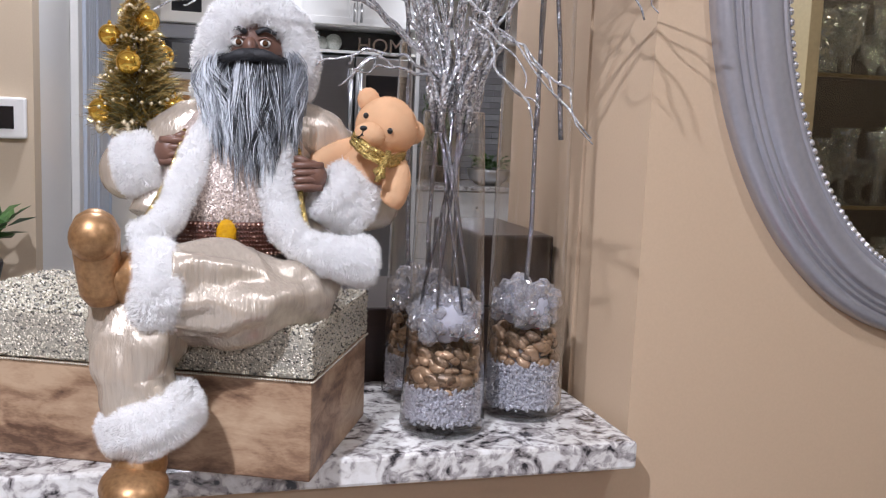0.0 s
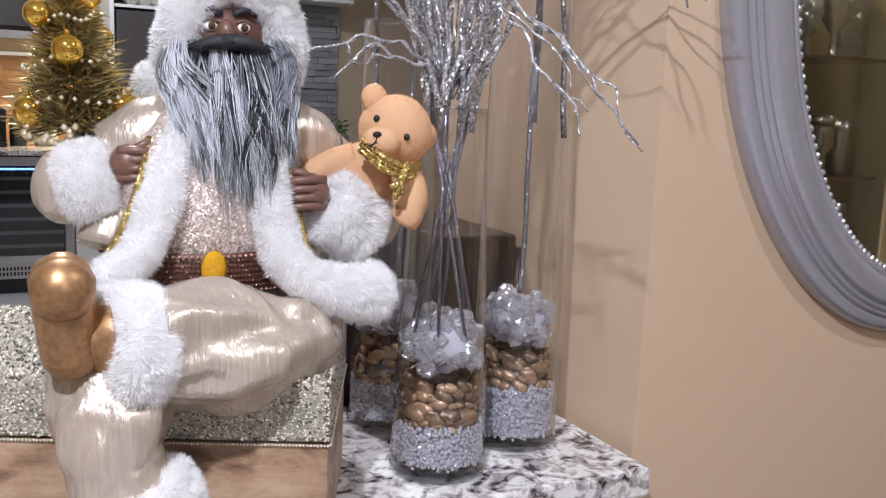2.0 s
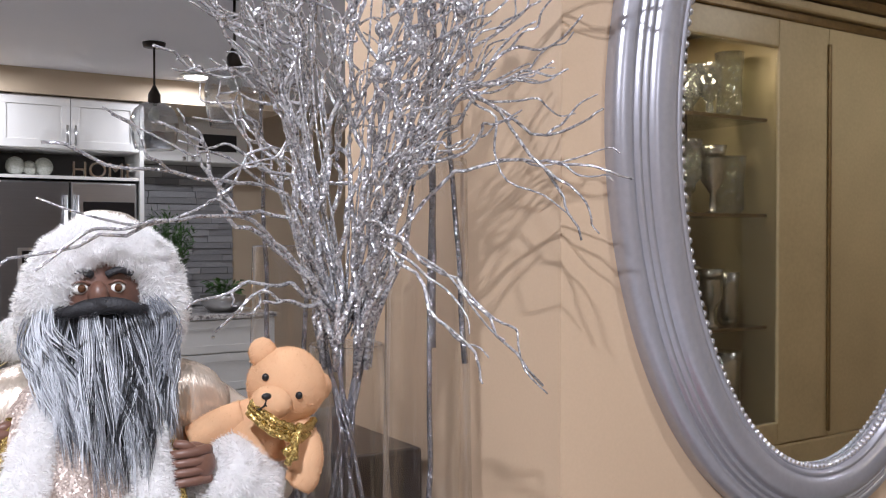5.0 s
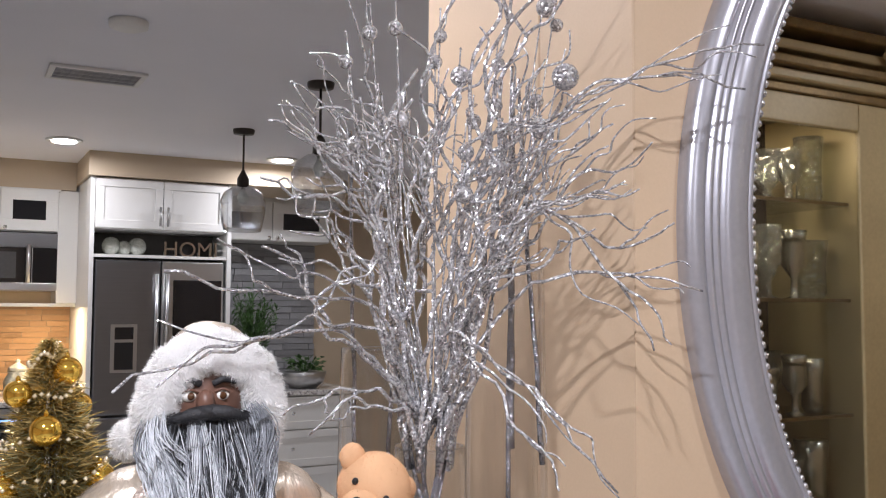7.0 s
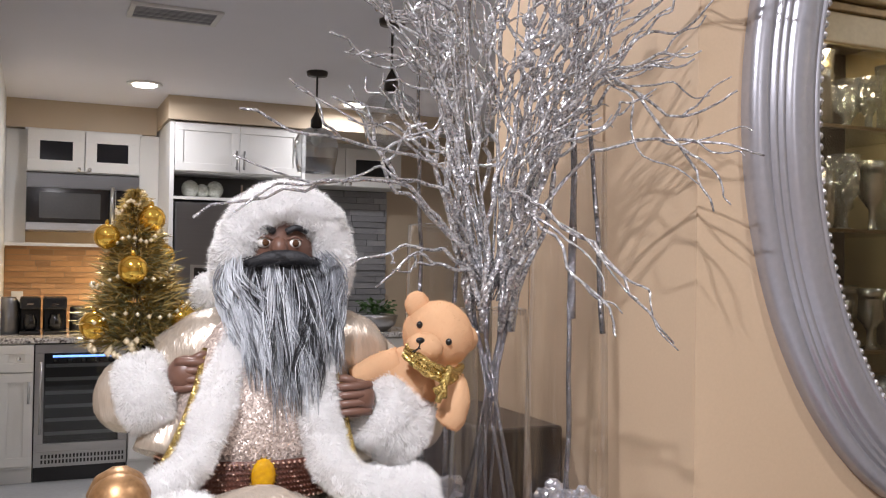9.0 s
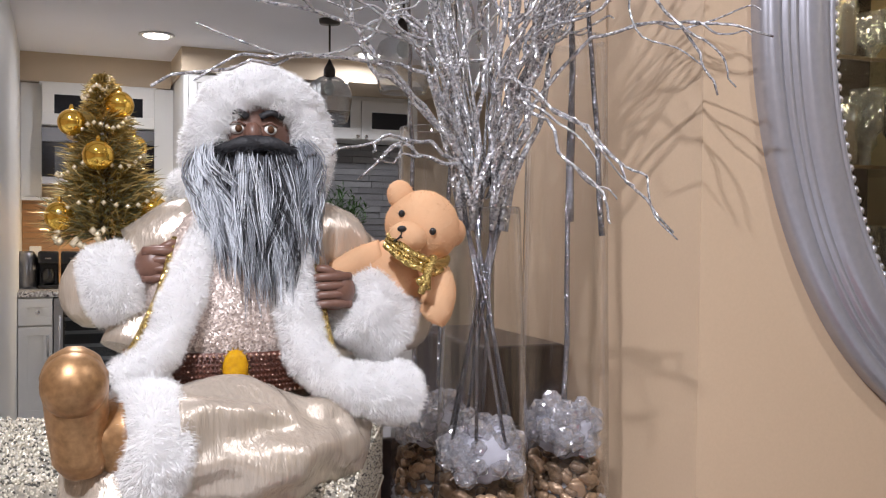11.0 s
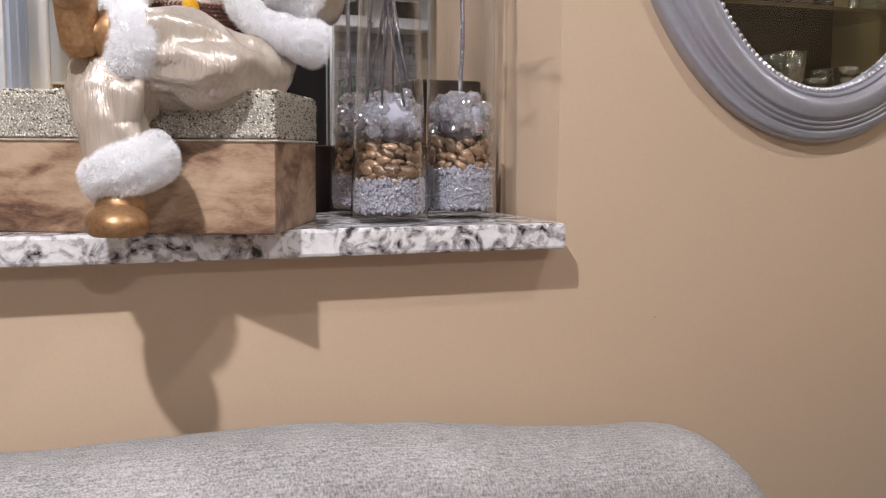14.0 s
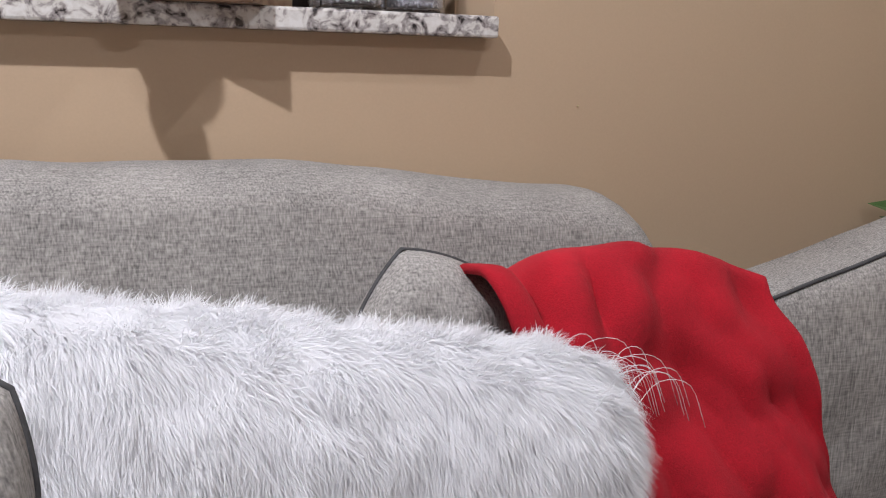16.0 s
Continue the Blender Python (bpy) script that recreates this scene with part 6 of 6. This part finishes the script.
part("backing", box(-0.304, 0.044, 3.346, 3.544, TOP - 0.004, TOP - 0.002), M_CABINSIDE, vent)
for k in range(9):
    y = 3.355 + 0.0215 * k
    part("slat", box(-0.303, 0.043, y, y + 0.012, TOP - 0.014, TOP - 0.006), M_STONE, vent)
bm = lathe([(0.0, 0.0), (0.05, 0.001), (0.068, 0.008), (0.07, 0.03)], (-0.138, 2.584, TOP - 0.031), 28)
solo("smoke_detector", bm, M_WHITE, "round white smoke detector on the ceiling", "smoke detector", True)

# closet door, thermostat, plant
cl = thing("louvered_door", (-0.87, 2.8, FLOOR), "pale blue-white louvered folding closet door with dark slots", "door")
for y0, y1 in ((2.0, 2.48), (2.49, 2.97)):
    for a in ((y0, y0 + 0.06, FLOOR + 0.02, 2.13), (y1 - 0.06, y1, FLOOR + 0.02, 2.13)):
        part("stile", box(-0.878, -0.845, *a[:2], *a[2:], 0.003), M_LOUVER, cl)
    part("rail", box(-0.878, -0.847, y0 + 0.061, y1 - 0.061, 2.02, 2.13, 0.003), M_LOUVER, cl)
    part("rail", box(-0.878, -0.847, y0 + 0.061, y1 - 0.061, FLOOR + 0.02, FLOOR + 0.16, 0.003), M_LOUVER, cl)
    for k in range(6):
        y = y0 + 0.065 + 0.06 * k
        part("slat", box(-0.874, -0.852, y, y + 0.04, FLOOR + 0.165, 2.015, 0.004), M_LOUVER, cl)
    part("backing", box(-0.8785, -0.8755, y0 + 0.061, y1 - 0.061, FLOOR + 0.161, 2.0195), mat("dark_blue_slot", (0.05, 0.06, 0.09), 0.6), cl, "dark slots")
part("pull", turned_knob(0, 0, 0), M_CHROME, cl, "chrome knob", True).matrix_parent_inverse = Matrix.Translation(-cl.location) @ pose(-0.845, 2.5, 1.1, 0, 0, 90)
for n, a in (("door_trim_side_a", (1.88, 1.99, FLOOR, 2.25)), ("door_trim_side_b", (2.98, 3.09, FLOOR, 2.25)), ("door_trim_head", (1.9905, 2.9795, 2.145, 2.25))):
    setting(n, box(-0.8795, -0.855, *a, 0.004), M_WHITE, "white door casing", "trim")
th = thing("thermostat", (-0.955, 1.19, 1.4), "white wall thermostat with a dark screen", "thermostat")
part("case", box(-1.06, -0.893, 1.178, 1.199, 1.40, 1.492, 0.005), M_WHITE, th)
part("screen", box(-1.045, -0.918, 1.1755, 1.1778, 1.422, 1.472, 0.001), M_DARKGLASS, th, "dark screen")
stand = thing("plant_stand", (-1.02, 1.02, FLOOR), "dark wooden stand under the plant", "table")
part("top", box(-1.22, -0.9, 0.9, 1.17, 1.04, 1.07, 0.004), M_ESPRESSO, stand)
for x in (-1.2, -0.94):
    for y in (0.92, 1.13):
        part("leg", box(x, x + 0.03, y, y + 0.03, FLOOR, 1.0395), M_ESPRESSO, stand)
leafy("potted_plant", (-0.98, 1.03, 1.07), 16, 0.09, 0.10, 0.06, "small green leafy plant in a dark pot", 8, [(0.045, 0), (0.06, 0.07), (0.058, 0.08)], M_BLACK, "dark pot")

leafy("floor_plant", (1.14, -0.13, FLOOR), 70, 0.27, 0.52, 0.11, "dark green leafy potted plant on the floor beside the sofa", 18, [(0.1, 0), (0.12, 0.04), (0.13, 0.2), (0.125, 0.215)], M_BRONZE, "dark pot")

# dark cabinet standing behind the ledge
bar = thing("bar_cabinet", (-0.12, 0.45, FLOOR), "dark espresso wooden bar chairs and cabinet behind the ledge", "cabinet")
part("carcass", box(-0.55, 0.028, 0.31, 0.62, FLOOR, 1.18, 0.004), M_ESPRESSO, bar)
part("raised_back", box(-0.1, 0.028, 0.31, 0.6, 1.1805, 1.295, 0.006), M_ESPRESSO, bar)

# ---- china cabinet seen in the mirror ----
CX0, CX1, CY, = 1.2, 3.2, -1.32
china = thing("china_cabinet", (2.2, CY - 0.2, FLOOR), "antique cream and gold china cabinet with glass doors full of crystal", "china cabinet")
part("base", box(CX0, CX1, CY - 0.45, CY, FLOOR, 0.85, 0.01), M_CREAMWOOD, china)
part("back", box(CX0, CX1, CY - 0.45, CY - 0.43, 0.851, 2.36), mat("smoky_mirror_back", (0.07, 0.064, 0.055), 0.2, 0.5, 0.3), china, "smoky mirrored back")
part("side", box(CX0, CX0 + 0.04, CY - 0.429, CY, 0.851, 2.36), M_CREAMWOOD, china)
part("side", box(CX1 - 0.04, CX1, CY - 0.429, CY, 0.851, 2.36), M_CREAMWOOD, china)
part("column", box(2.13, 2.42, CY - 0.429, CY, 0.851, 2.36, 0.006), M_CREAMWOOD, china)
part("moulding", box(2.405, 2.42, CY + 0.001, CY + 0.012, 0.87, 2.3, 0.004), M_GOLDLINE, china, "dark gold moulding")
part("panel", box(2.425, CX1 - 0.041, CY - 0.02, CY - 0.005, 0.851, 2.36), M_CREAMWOOD, china)
part("top_rail", box(CX0 + 0.041, 2.129, CY - 0.03, CY, 2.26, 2.36, 0.005), M_CREAMWOOD, china)
part("bottom_rail", box(CX0 + 0.041, 2.129, CY - 0.03, CY, 0.851, 0.93, 0.005), M_CREAMWOOD, china)
part("glass_door", box(CX0 + 0.041, 2.129, CY - 0.016, CY - 0.012, 0.931, 2.259), M_PANE, china, "clear glass door")
for k, (h, dd) in enumerate(((2.361, 0.0), (2.40, 0.025), (2.44, 0.05), (2.5, 0.03), (2.56, 0.07))):
    part("cornice", box(CX0 - dd, CX1 + dd, CY - 0.45, CY + dd, h, h + 0.036, 0.008), M_CREAMWOOD if k % 2 else M_GOLDLINE, china, "stepped cornice")
bm = bmesh.new()
for k in range(6):
    a = 6.283 * k / 6
    blob(bm, (2.25 + 0.028 * math.cos(a), CY + 0.05, 2.53 + 0.028 * math.sin(a)), (0.016, 0.01, 0.016), u=12, v=8)
blob(bm, (2.25, CY + 0.055, 2.53), (0.013, 0.01, 0.013), u=12, v=8)
part("rosette", bm, M_CREAMWOOD, china, "carved flower rosette")
for z in (1.26, 1.66, 2.0):
    shelf = part("shelf", box(CX0 + 0.041, 2.129, CY - 0.42, CY - 0.056, z, z + 0.01), M_PANE, china, "clear glass shelf")
    part("edge", box(CX0 + 0.041, 2.129, CY - 0.055, CY - 0.05, z, z + 0.012), M_GOLDLINE, shelf, "thin dark shelf edge")
rnd = random.Random(14)
for z in (0.931, 1.27, 1.67, 2.01):
    for k in range(14):
        x = CX0 + 0.1 + 0.115 * (k % 7) + (0.055 if k > 6 else 0.0) + rnd.uniform(-0.012, 0.012)
        h, r = rnd.uniform(0.14, 0.26), rnd.uniform(0.036, 0.054)
        pr = [(r * 0.8, 0), (r * 0.3, 0.012), (r * 0.25, h * 0.3), (r, h * 0.5), (r * 0.9, h * 0.85), (r * 1.1, h), (r, h), (r * 0.8, h * 0.6)]
        if k % 3 == 1:
            pr = [(r * 0.7, 0), (r, h * 0.1), (r * 0.95, h * 0.6), (r * 1.15, h), (r * 1.05, h)]
        solo("crystal_vase" if k % 3 == 1 else "goblet", lathe(pr, (x, CY - (0.14 if k > 6 else 0.29) + rnd.uniform(-0.02, 0.02), z + 0.0005), 20), M_SILVERWARE if rnd.random() < 0.3 else M_WARE, "cut crystal piece shining on a china cabinet shelf", "glassware", True, "crystal in the china cabinet")
